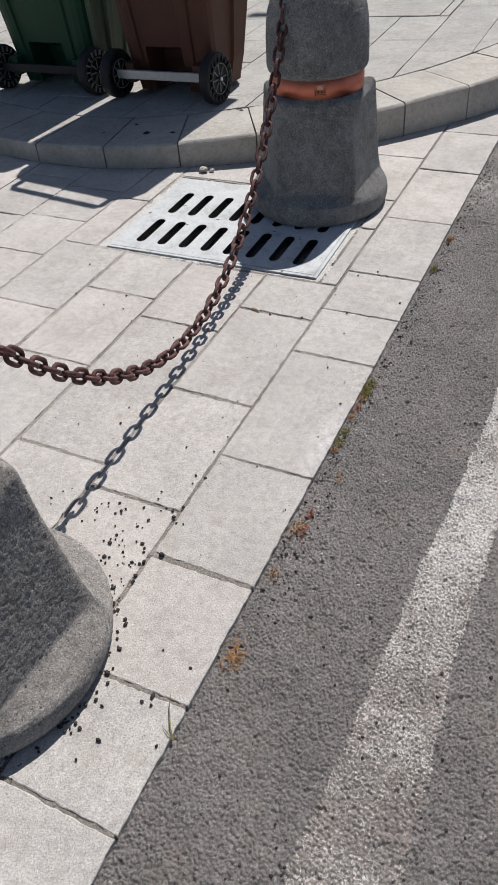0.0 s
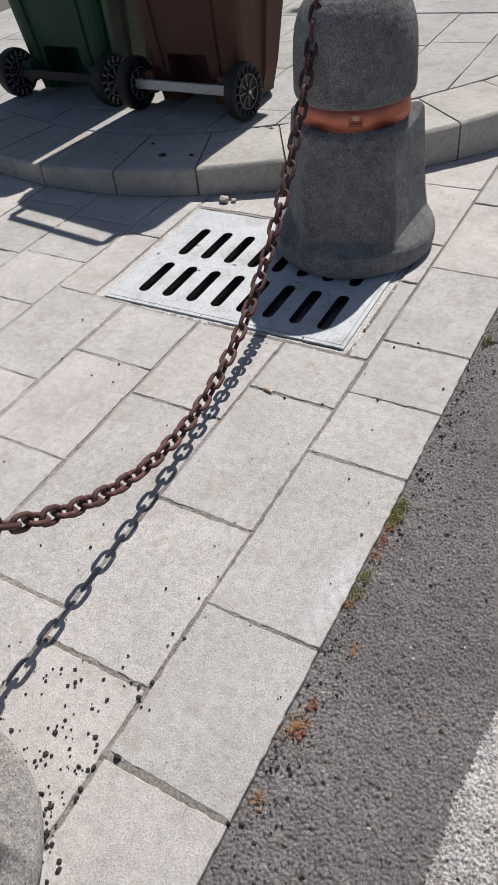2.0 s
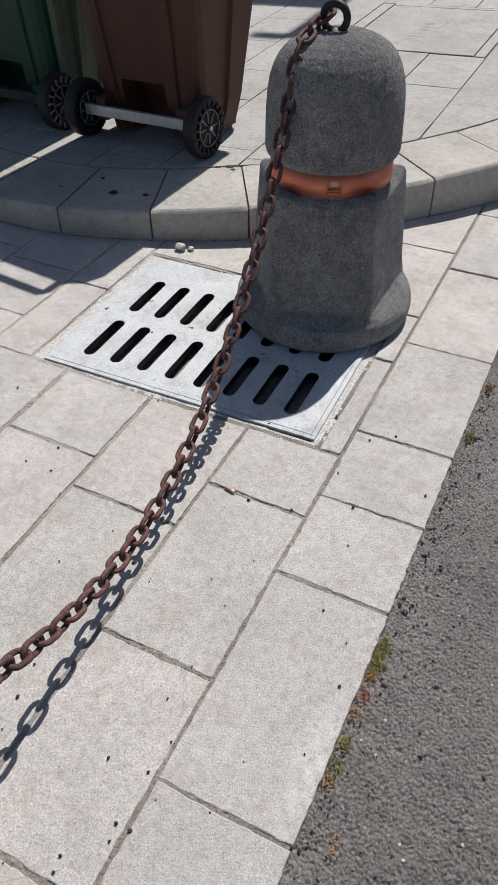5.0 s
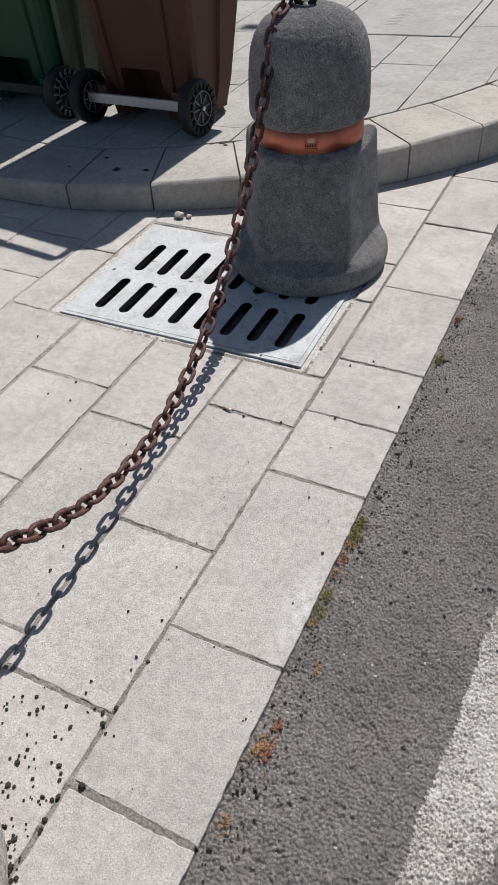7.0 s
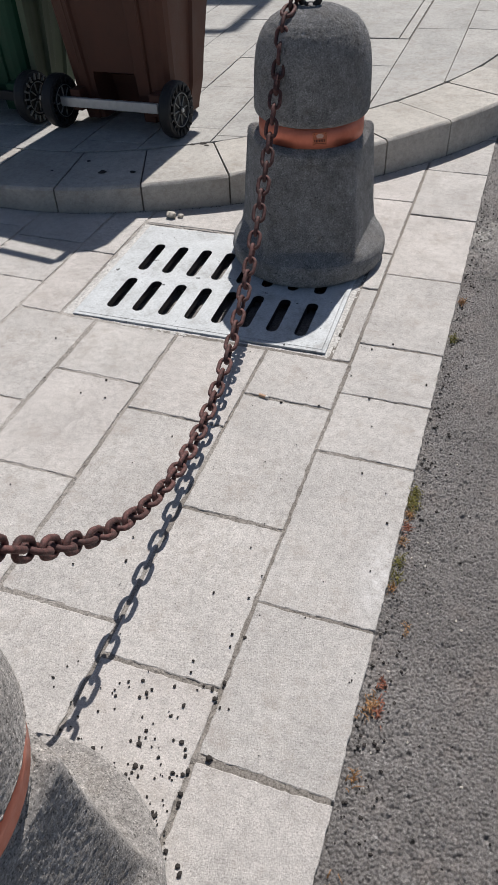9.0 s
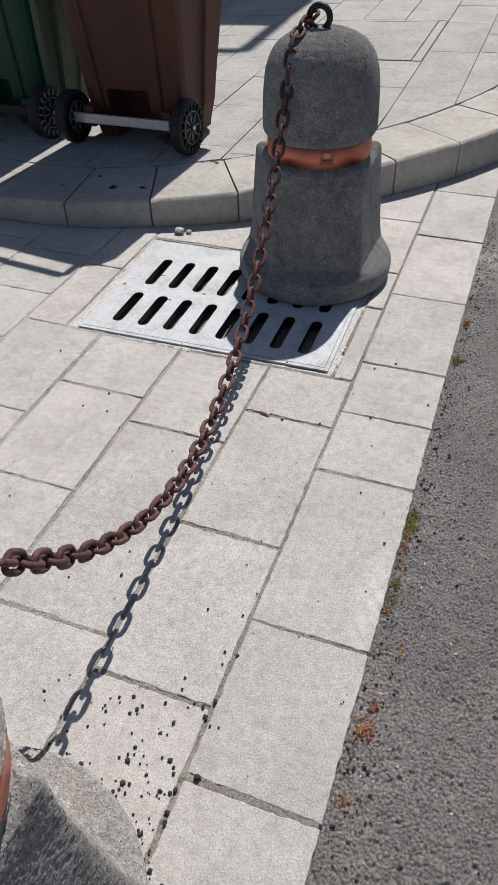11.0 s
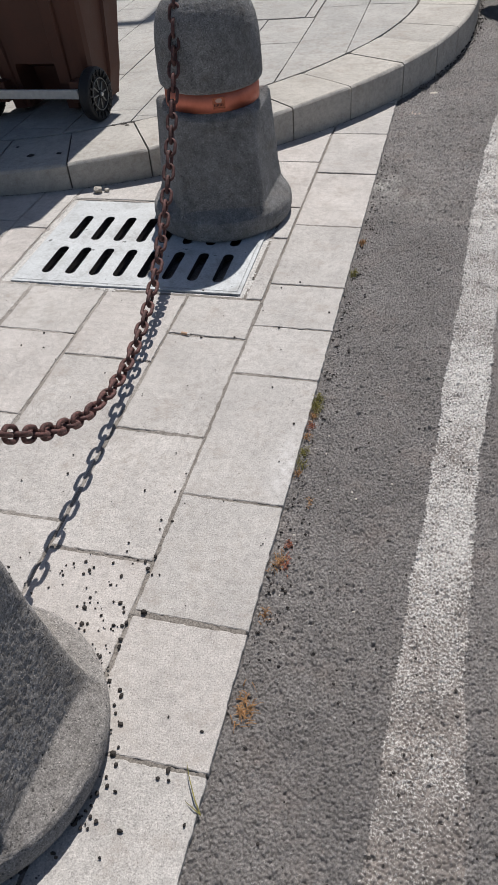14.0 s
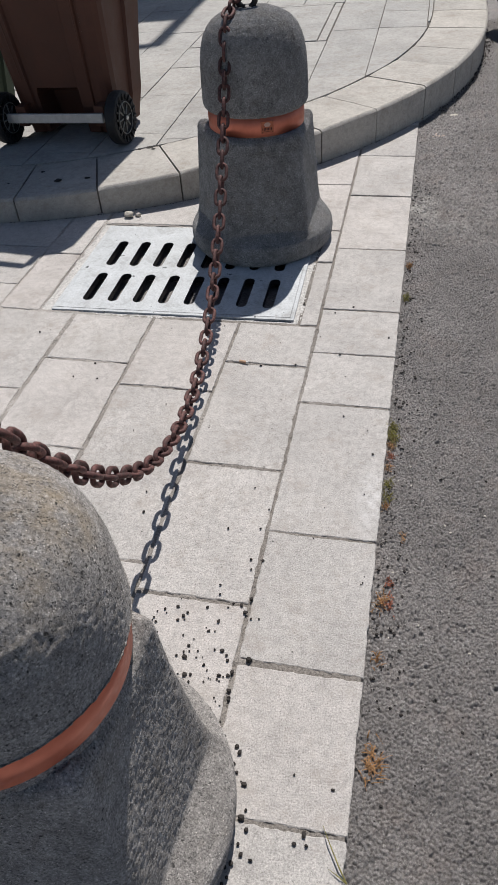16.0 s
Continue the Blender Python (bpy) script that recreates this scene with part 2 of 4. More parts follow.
PALE_STONE = plain("pale broken mortar", (0.50, 0.46, 0.40), 0.95, 0, 0.2, 60, 0.003)
PINK_STONE = plain("pinkish dust", (0.42, 0.34, 0.29), 0.95, 0, 0.2, 60, 0.003)
LEAF = plain("green weed", (0.20, 0.18, 0.055), 0.7, 0, 0.5, 90)
STRAW = plain("dry straw weed", (0.33, 0.185, 0.085), 0.8, 0, 0.45, 90)
RUSSET = plain("russet dry weed", (0.27, 0.105, 0.065), 0.8, 0, 0.45, 90)
ENGRAVED = plain("engraved dark lines", (0.30, 0.285, 0.26), 0.9)
PLATE = plain("stamped copper plate", (0.42, 0.13, 0.07), 0.45, 0.4, 0.2, 90)
PLATE_DARK = plain("dark stamped print", (0.055, 0.022, 0.018), 0.6)
PLATE_PALE = plain("pale worn emblem", (0.52, 0.34, 0.27), 0.6)
PLASTER = plain("pale plaster", (0.55, 0.50, 0.43), 0.9, 0, 0.12, 3, 0.004)
PAPER = plain("cigarette paper", (0.62, 0.60, 0.56), 0.9)
CORK = plain("cork coloured filter", (0.46, 0.30, 0.20), 0.9)


# ---- mesh helpers ----
def part(name, bm, material, parent=None, label="", smooth=False):
    """Link a bmesh as one object under a thing or a part."""
    me = bpy.data.meshes.new(name)
    bm.normal_update()
    bm.to_mesh(me)
    bm.free()
    me.materials.append(material)
    if smooth:
        for p in me.polygons:
            p.use_smooth = True
    ob = new(name, me)
    if parent:
        ob.parent = parent
    if label:
        tagged(ob, label)
    return ob


def thing(name, m, label, category, group="", kind=""):
    ob = new(name)
    ob.empty_display_size = 0.05
    ob.matrix_world = m
    return tagged(ob, label, category, group, kind)


def box(bm, x0, x1, y0, y1, z0, z1, bevel=0.0):
    vs = [bm.verts.new((x, y, z)) for x in (x0, x1) for y in (y0, y1) for z in (z0, z1)]
    fs = [bm.faces.new([vs[i] for i in f]) for f in ((0, 1, 3, 2), (4, 6, 7, 5), (0, 4, 5, 1), (2, 3, 7, 6), (0, 2, 6, 4), (1, 5, 7, 3))]
    if bevel:
        es = list({e for f in fs for e in f.edges})
        bmesh.ops.bevel(bm, geom=es, offset=bevel, segments=2, affect="EDGES", profile=0.5)
    return bm


def tube(bm, pts, r, sides=8, closed=False):
    """A round bar along the points."""
    pts = [Vector(p) for p in pts]
    n = len(pts)
    rings = []
    ref = None
    for i, p in enumerate(pts):
        a = pts[(i - 1) % n] if closed or i else p
        b = pts[(i + 1) % n] if closed or i < n - 1 else p
        d = (b - a).normalized()
        if ref is None:
            ref = d.orthogonal().normalized()
        ref = (ref - d * ref.dot(d)).normalized()
        o = d.cross(ref)
        rr = r[i] if isinstance(r, (list, tuple)) else r
        rings.append([bm.verts.new(p + (ref * math.cos(k * math.tau / sides) + o * math.sin(k * math.tau / sides)) * rr) for k in range(sides)])
    for i in range(n if closed else n - 1):
        a, b = rings[i], rings[(i + 1) % n]
        shift = 0
        if closed and i == n - 1:
            shift = min(range(sides), key=lambda s: (a[0].co - b[s].co).length)
        for k in range(sides):
            bm.faces.new((a[k], a[(k + 1) % sides], b[(k + 1 + shift) % sides], b[(k + shift) % sides]))
    if not closed:
        bm.faces.new(rings[0][::-1])
        bm.faces.new(rings[-1])
    return bm


def lathe(bm, profile, sides=32, axis="z"):
    """Turn (radius, height) pairs round the z axis (or the x axis)."""
    rings = []
    for r, z in profile:
        ring = []
        for k in range(sides):
            a = k * math.tau / sides
            c = (r * math.cos(a), r * math.sin(a), z)
            ring.append(bm.verts.new((c[2], c[0], c[1]) if axis == "x" else c))
        rings.append(ring)
    for a, b in zip(rings, rings[1:]):
        for k in range(sides):
            bm.faces.new((a[k], a[(k + 1) % sides], b[(k + 1) % sides], b[k]))
    bm.faces.new(rings[0][::-1])
    bm.faces.new(rings[-1])
    return bm


rng = random.Random(11)


def stone_block(bm, poly, base, top, bevel=0.003, wear=0.0012, step=0.055):
    """A block over a convex outline, with slightly worn arrises. top: a height, or a function of x and y."""
    pts = []
    n = len(poly)
    for i in range(n):
        a, b = Vector(poly[i]), Vector(poly[(i + 1) % n])
        k = max(1, int((b - a).length / step))
        pts += [a.lerp(b, j / k) for j in range(k)]
    mid = sum(pts, Vector((0, 0))) / len(pts)
    height = top if callable(top) else (lambda x, y: top)
    low, rim, cap = [], [], []
    for p in pts:
        d = (mid - p).normalized()
        q = p + d * rng.uniform(0, wear)
        c = q + d * (bevel * rng.uniform(0.8, 1.9))
        low.append(bm.verts.new((q.x, q.y, base)))
        rim.append(bm.verts.new((q.x, q.y, height(q.x, q.y) - bevel * rng.uniform(0.7, 1.3))))
        cap.append(bm.verts.new((c.x, c.y, height(c.x, c.y))))
    m = len(pts)
    for i in range(m):
        j = (i + 1) % m
        bm.faces.new((low[i], low[j], rim[j], rim[i]))
        bm.faces.new((rim[i], rim[j], cap[j], cap[i]))
    bm.faces.new(cap)
    return bm


def clip(poly, a, b):
    """The part of a convex outline to the left of the line from a to b."""
    out = []
    side = lambda p: (b[0] - a[0]) * (p[1] - a[1]) - (b[1] - a[1]) * (p[0] - a[0])
    for i in range(len(poly)):
        p, q = poly[i], poly[(i + 1) % len(poly)]
        sp, sq = side(p), side(q)
        if sp >= 0:
            out.append(p)
        if (sp >= 0) != (sq >= 0):
            f = sp / (sp - sq)
            out.append((p[0] + (q[0] - p[0]) * f, p[1] + (q[1] - p[1]) * f))
    return out


def area(poly):
    return 0.5 * abs(sum(poly[i][0] * poly[(i + 1) % len(poly)][1] - poly[(i + 1) % len(poly)][0] * poly[i][1] for i in range(len(poly))))


# ---- plan of the kerb ----
KERB_LINE = [(-3.6, 1.86), (-2.9, 1.60), (-2.3, 1.40), (-1.9, 1.292), (-1.62, 1.256), (-1.33, 1.272), (-1.05, 1.355), (-0.794, 1.478), (-0.56, 1.647),
             (-0.347, 1.850), (-0.156, 2.080), (0.0, 2.325), (0.126, 2.590), (0.205, 2.840), (0.260, 3.09), (0.294, 3.42), (0.302, 3.9), (0.302, 6.5)]


def spline(pts, n):
    """Points along a smooth curve through pts, evenly spaced."""
    fine = []
    for i in range(len(pts) - 1):
        p0, p1, p2, p3 = (Vector(pts[max(0, min(len(pts) - 1, j))]) for j in (i - 1, i, i + 1, i + 2))
        for k in range(20):
            t = k / 20
            fine.append(0.5 * (2 * p1 + (p2 - p0) * t + (2 * p0 - 5 * p1 + 4 * p2 - p3) * t * t + (3 * p1 - p0 - 3 * p2 + p3) * t ** 3))
    fine.append(Vector(pts[-1]))
    run = [0.0]
    for a, b in zip(fine, fine[1:]):
        run.append(run[-1] + (b - a).length)
    out, j = [], 0
    for k in range(n + 1):
        s = run[-1] * k / n
        while j < len(run) - 2 and run[j + 1] < s:
            j += 1
        f = (s - run[j]) / max(1e-9, run[j + 1] - run[j])
        out.append(fine[j].lerp(fine[j + 1], min(1, max(0, f))))
    return out


CURVE = spline(KERB_LINE, 400)


def kerb_normal(i):
    a, b = CURVE[max(0, i - 3)], CURVE[min(len(CURVE) - 1, i + 3)]
    d = (b - a).normalized()
    return Vector((-d.y, d.x))


def kerb_width(p):
    return 0.308 - 0.024 * min(1, max(0, (p.x + 0.9) / 0.8))


INNER = [p + kerb_normal(i) * kerb_width(p) for i, p in enumerate(CURVE)]


def walk_top(x, y):
    """The height of the raised pavement, which falls towards the crossing."""
    return max(0.045, 0.124 + 0.034 * min(0.0, x + 0.25) + 0.008 * (y - 1.5))


# ---- ground, road ----
def build_ground():
    bm = bmesh.new()
    bmesh.ops.create_grid(bm, x_segments=2, y_segments=2, size=400)
    for v in bm.verts:
        v.co.z = -0.035
    g = part("ground", bm, ASPHALT)
    tagged(g, "grey asphalt ground reaching away on all sides", "ground", kind="structure")

    def heights(nx, ny, seed, d, cell, amp):
        """Rounded chippings with dark gaps between them, on a gently uneven bed."""
        r = np.random.default_rng(seed)
        cx, cy = int(nx * d / cell) + 4, int(ny * d / cell) + 4
        px, py = r.random((cx, cy)), r.random((cx, cy))
        tall = 0.62 + 0.38 * r.random((cx, cy))
        tall[r.random((cx, cy)) < 0.012] = 0.1
        tx, ty = 0.6 * (r.random((cx, cy)) - 0.5), 0.9 * (r.random((cx, cy)) - 0.45)
        gx, gy = np.meshgrid(np.arange(nx + 1) * d / cell + 1, np.arange(ny + 1) * d / cell + 1, indexing="ij")
        wx = gx + 0.10 * np.sin(gy * 5.1 + 2 * np.sin(gx * 3.7))
        wy = gy + 0.10 * np.sin(gx * 4.7 + 2 * np.sin(gy * 3.3))
        ix, iy = np.clip(wx.astype(int), 1, cx - 2), np.clip(wy.astype(int), 1, cy - 2)
        first, second, top = np.full(gx.shape, 9.0), np.full(gx.shape, 9.0), np.zeros(gx.shape)
        for a in (-1, 0, 1):
            for b in (-1, 0, 1):
                jx, jy = ix + a, iy + b
                ox, oy = wx - jx - px[jx, jy], wy - jy - py[jx, jy]
                q = np.sqrt(ox * ox + oy * oy)
                lead = q < first
                second = np.where(lead, first, np.minimum(second, q))
                top = np.where(lead, tall[jx, jy] + ox * tx[jx, jy] + oy * ty[jx, jy], top)
                first = np.where(lead, q, first)
        e = np.clip((second - first) / 0.42, 0, 1)
        h = top * (1 - (1 - e) ** 3) * (1.06 - 0.2 * first * first)
        n = r.random(gx.shape) - 0.5
        big = 0.5 * np.sin(gx * 0.21 + 3 * np.sin(gy * 0.05)) * np.sin(gy * 0.17 + 2 * np.sin(gx * 0.07))
        coarse = r.random((nx // 9 + 3, ny // 9 + 3))
        coarse = np.kron(coarse, np.ones((9, 9)))[:nx + 1, :ny + 1]
        for k in range(2):
            for axis in (0, 1):
                coarse = sum(np.roll(coarse, j, axis) for j in range(-4, 5)) / 9
        return (h - 0.55) * amp + n * amp * 0.08 + big * amp * 0.25 + (coarse - 0.5) * amp * 0.6, h

    def sheet(x0, y0, nx, ny, d, z, h, keep, name, mat):
        xs, ys = x0 + np.arange(nx + 1) * d, y0 + np.arange(ny + 1) * d
        X, Y = np.meshgrid(xs, ys, indexing="ij")
        co = np.stack([X, Y, z + h], -1).reshape(-1, 3)
        i, j = np.nonzero(keep)
        a = i * (ny + 1) + j
        q = np.stack([a, a + ny + 1, a + ny + 2, a + 1], -1)
        used, inv = np.unique(q, return_inverse=True)
        me = bpy.data.meshes.new(name)
        me.from_pydata(co[used].tolist(), [], inv.reshape(-1, 4).tolist())
        me.materials.append(mat)
        me.polygons.foreach_set("use_smooth", np.ones(len(q), bool))
        return new(name, me)

    nx, ny, d = 440, 1580, 0.0015
    h, b = heights(nx, ny, 3, d, 0.0068, 0.0076)
    road = sheet(-0.012, -1.13, nx, ny, d, -0.012, h, np.ones((nx, ny), bool), "road", ASPHALT)
    tagged(road, "worn coarse grey asphalt road beside the paving", "road", kind="structure")
    nx2, ny2, d2 = 320, 840, 0.0034
    h2, b2 = heights(nx2, ny2, 5, d2, 0.0105, 0.0145)
    far = sheet(-0.05, 1.228, nx2, ny2, d2, -0.0135, h2, np.ones((nx2, ny2), bool), "road_far", ASPHALT)
    tagged(far, "grey asphalt road along the kerb", "road", kind="structure")

    # the painted line, worn away in the hollows
    def line(nx, ny, d, x0, y0, h, seed):
        r = np.random.default_rng(seed)
        hc = (h[:-1, :-1] + h[1:, 1:] + h[1:, :-1] + h[:-1, 1:]) / 4
        X, Y = np.meshgrid(x0 + (np.arange(nx) + 0.5) * d, y0 + (np.arange(ny) + 0.5) * d, indexing="ij")
        wob = 0.0022 * np.sin(Y * 9) + 0.0018 * np.sin(Y * 23 + 1) + 0.0012 * np.sin(Y * 61)
        left = 0.268 + 0.047 * np.clip(Y, 0, 4) + 0.06 * np.clip(Y, -2, 0) + 0.05 * np.clip(Y - 1.6, 0, 4) + wob
        right = 0.360 + 0.060 * np.clip(Y, 0, 4) + 0.05 * np.clip(Y - 1.9, 0, 4) + 0.02 * np.clip(-Y - 0.3, 0, 1) + 0.003 * np.sin(Y * 13 + 2) + 0.0015 * np.sin(Y * 47)
        edge = np.minimum(X - left, right - X)
        fray = (hc - hc.mean()) / hc.std() * 0.0016
        return edge + fray > 0

    keep = line(nx, ny, d, -0.012, -1.13, h, 8)
    mark = sheet(-0.012, -1.13, nx, ny, d, -0.0114, h, keep, "road_marking", PAINT)
    tagged(mark, "worn white painted line on the asphalt", "road marking", kind="structure")
    keep = line(nx2, ny2, d2, -0.05, 1.228, h2, 9)
    mark2 = sheet(-0.05, 1.228, nx2, ny2, d2, -0.0122, h2, keep, "road_marking_far", PAINT)
    tagged(mark2, "white painted line on the asphalt", "road marking", kind="structure")


build_ground()


# ---- house at the back of the pavement, out of view, added for its shadow ----
def house():
    ob = thing("building", pose(0, 6.6, 0), "unseen plain wall added to cast the shadow on the pavement", "building", kind="structure")
    bm = bmesh.new()
    box(bm, -12.0, -1.40, 0.0, 0.35, 0.0, 4.80, 0.01)
    part("wall", bm, PLASTER, ob)
    # rail and pipe are invented, shaped to cast the thin shadows past the wall
    bm = bmesh.new()
    tube(bm, [(-12.0, 0.1, 4.93), (-1.42, 0.1, 4.93)], 0.022, 8)
    for x in (-1.9, -3.4, -4.9, -6.4, -7.9, -9.4):
        tube(bm, [(x, 0.1, 4.75), (x, 0.1, 4.93)], 0.015, 6)
    part("roof_rail", bm, ZINC, ob)
    bm = bmesh.new()
    tube(bm, [(-1.435, 0.1, 4.7), (-1.415, 0.1, 5.82), (-1.47, 0.1, 5.86), (-1.62, 0.1, 5.86)], 0.045, 12)
    part("flue_pipe", bm, ZINC, ob)


house()


# ---- bollards ----
FACE = radians(-90 + 21)


def body_radius(z):
    """The round outline of the lava stone: a wide foot and a tapered shaft."""
    foot = [(0.0, 0.209), (0.012, 0.220), (0.035, 0.2255), (0.060, 0.2225), (0.082, 0.2145), (0.10, 0.206), (0.12, 0.1995), (0.14, 0.196), (0.37, 0.174)]
    for (z0, r0), (z1, r1) in zip(foot, foot[1:]):
        if z <= z1:
            return r0 + (r1 - r0) * (z - z0) / (z1 - z0)
    return foot[-1][1]


def stamped_plate(band, neck, rise):
    bm = bmesh.new()
    a0 = FACE + radians(3)

    def patch(bm, w0, w1, z0, z1, lift):
        z0, z1, r = z0 + rise, z1 + rise, neck + lift
        n = 6
        for i in range(n):
            u0, u1 = a0 + (w0 + (w1 - w0) * i / n) / r, a0 + (w0 + (w1 - w0) * (i + 1) / n) / r
            c = [(r * math.cos(u), r * math.sin(u), z) for z in (z0, z1) for u in (u0, u1)]
            q = [(neck * math.cos(u), neck * math.sin(u), z) for z in (z0, z1) for u in (u0, u1)]
            v = [bm.verts.new(x) for x in c + q]
            bm.faces.new((v[0], v[1], v[3], v[2]))
            bm.faces.new((v[2], v[3], v[7], v[6]))
            bm.faces.new((v[4], v[5], v[1], v[0]))
        return bm

    plate = part("plate", patch(bm, -0.018, 0.018, 0.3690, 0.4010, 0.0017), PLATE, band, "small stamped copper plate")
    bm = bmesh.new()
    for k in range(7):
        patch(bm, -0.014 + k * 0.004, -0.0115 + k * 0.004, 0.3775, 0.3840, 0.0022)
    patch(bm, -0.014, 0.014, 0.3735, 0.3745, 0.0022)
    for u in (-0.0155, 0.0135):
        for z in (0.3710, 0.3970):
            patch(bm, u, u + 0.002, z, z + 0.002, 0.0022)
    bm2 = bmesh.new()
    for z0, z1, w in ((0.3870, 0.3900, 0.007), (0.3900, 0.3950, 0.009), (0.3950, 0.3980, 0.006)):
        patch(bm2, -w, w, z0, z1, 0.0022)
    part("print", bm, PLATE_DARK, band)
    part("emblem", bm2, PLATE_PALE, band)


def bollard(m, label, turn, stone, neck, rise, wide, plated, tall=1.0):
    ob = thing("bollard", m, label, "bollard", "lava stone bollards with a chain")
    sides = 380
    lower = [0, 0.006, 0.014, 0.026, 0.04, 0.055, 0.064, 0.070, 0.074, 0.078, 0.082, 0.087, 0.093, 0.10, 0.11, 0.12, 0.13, 0.145, 0.16, 0.19, 0.22, 0.25, 0.28, 0.31, 0.325, 0.338, 0.346, 0.352, 0.356]
    rows = []
    for z in lower:
        apo = 0.1745 - 0.0857 * z + wide * min(1, max(0, (z - 0.06) / 0.2))
        lift = max(0.0, (z - 0.334) / 0.022)
        ring = []
        for k in range(sides):
            a = k * math.tau / sides
            d = (a - turn + math.pi / 5) % (math.pi / 2.5) - math.pi / 5
            flat = apo / math.cos(d)
            r0 = body_radius(z) + wide * min(1, max(0, (z - 0.06) / 0.2))
            # a soft cut of the flats into the round stone
            w = 0.0045 if plated else 0.009
            soft = max(0.0, w - abs(r0 - flat)) ** 2 / (4 * w)
            depth = min(1, max(0, (z - 0.062) / 0.026))
            r = r0 + (min(flat, r0) - soft - r0) * depth - 0.018 * lift ** 2
            r *= 1 + 0.004 * noise.noise(Vector((math.cos(a) * 3, math.sin(a) * 3, z * 12 + turn)))
            ring.append((r * math.cos(a), r * math.sin(a), z + max(0.0, r - apo) * 0.6 * max(0.0, (z - 0.28) / 0.076) + rise * 0.7 * max(0.0, (z - 0.1) / 0.256)))
        rows.append(ring)
    upper = [(neck - 0.0025, 0.358 + rise * 0.7), (neck - 0.0045, 0.360 + rise * 0.7), (neck - 0.0055, 0.4095 + rise), (neck + 0.004, 0.411 + rise), (0.1485, 0.417 + rise * 0.9), (0.151, 0.426 + rise * 0.8), (0.1505, 0.465), (0.149, 0.51), (0.1465, 0.54),
             (0.142, 0.566), (0.134, 0.590), (0.123, 0.609), (0.108, 0.625), (0.088, 0.637), (0.064, 0.646), (0.036, 0.651), (0.012, 0.6525)]
    for r, z in upper:
        z = z if z < 0.465 else 0.465 + (z - 0.465) * tall
        rows.append([(r * math.cos(k * math.tau / sides), r * math.sin(k * math.tau / sides), z) for k in range(sides)])
    dense = [rows[0]]
    for a, b in zip(rows, rows[1:]):
        n = max(1, round(max((Vector(a[k]) - Vector(b[k])).length for k in range(0, sides, 20)) / 0.0028))
        for j in range(1, n + 1):
            dense.append([(p[0] + (q[0] - p[0]) * j / n, p[1] + (q[1] - p[1]) * j / n, p[2] + (q[2] - p[2]) * j / n) for p, q in zip(a, b)])
    co = np.array(dense)
    along = np.gradient(co, axis=0)
    across = np.roll(co, -1, axis=1) - np.roll(co, 1, axis=1)
    out = np.cross(across, along)
    out /= np.maximum(1e-9, np.linalg.norm(out, axis=2, keepdims=True))
    # open grain and pits of the stone
    shift = Vector((turn * 50, 3.0, 1.0))
    verts = []
    for ring, normals in zip(co.tolist(), out.tolist()):
        for c, n in zip(ring, normals):
            p = Vector(c) + shift
            g = noise.noise(p * 330) * 0.0006 + noise.noise(p * 175) * 0.0004 + noise.noise(p * 22) * 0.0004
            q = noise.noise(p * 185 + Vector((7, 7, 7)))
            if q > 0.24:
                g -= min(0.0010, (q - 0.24) * 0.007)
            verts.append((c[0] + n[0] * g, c[1] + n[1] * g, max(0.0, c[2] + n[2] * g)))
    m1 = len(dense)
    faces = [(i * sides + k, i * sides + (k + 1) % sides, (i + 1) * sides + (k + 1) % sides, (i + 1) * sides + k) for i in range(m1 - 1) for k in range(sides)]
    faces.append(tuple(range((m1 - 1) * sides, m1 * sides)))
    faces.append(tuple(range(sides))[::-1])
    me = bpy.data.meshes.new("body")
    me.from_pydata(verts, [], faces)
    me.materials.append(stone)
    for p in me.polygons:
        p.use_smooth = True
    new("body", me).parent = ob
    bm = bmesh.new()
    lathe(bm, [(neck - 0.0055, 0.3585 + rise), (neck, 0.3595 + rise), (neck + 0.0007, 0.384 + rise), (neck, 0.4090 + rise), (neck - 0.0055, 0.4100 + rise)], 72)
    band = part("band", bm, COPPER, ob, "copper-coloured metal band", True)
    # the stamped plate on the band
    if plated:
        stamped_plate(band, neck, rise)
    # eye bolt
    bm = bmesh.new()
    lathe(bm, [(0.017, 0.646), (0.018, 0.651), (0.012, 0.653), (0.009, 0.656)], 16)
    pts = [(0.0255 * math.cos(k * math.tau / 28), 0, 0.673 + 0.0255 * math.sin(k * math.tau / 28)) for k in range(28)]
    tube(bm, pts, 0.0078, 10, True)
    bmesh.ops.translate(bm, vec=(-0.011, 0, (tall - 1) * 0.187), verts=bm.verts)
    part("eye_bolt", bm, BLACK_IRON, ob, "black iron eye bolt", True)
    return ob


C1, C2 = Vector((-0.460, 1.233)), Vector((-0.376, -0.565))
bollard(pose(C1.x, C1.y, 0.0), "dark lava stone bollard with copper band on the drain", radians(-1), LAVA, 0.1385, 0.0, 0.004, True)
bollard(pose(C2.x, C2.y, 0.0), "weathered lava stone bollard with copper band on the paving", radians(-4), LAVA_PALE, 0.1425, 0.053, -0.010, False, 0.935)


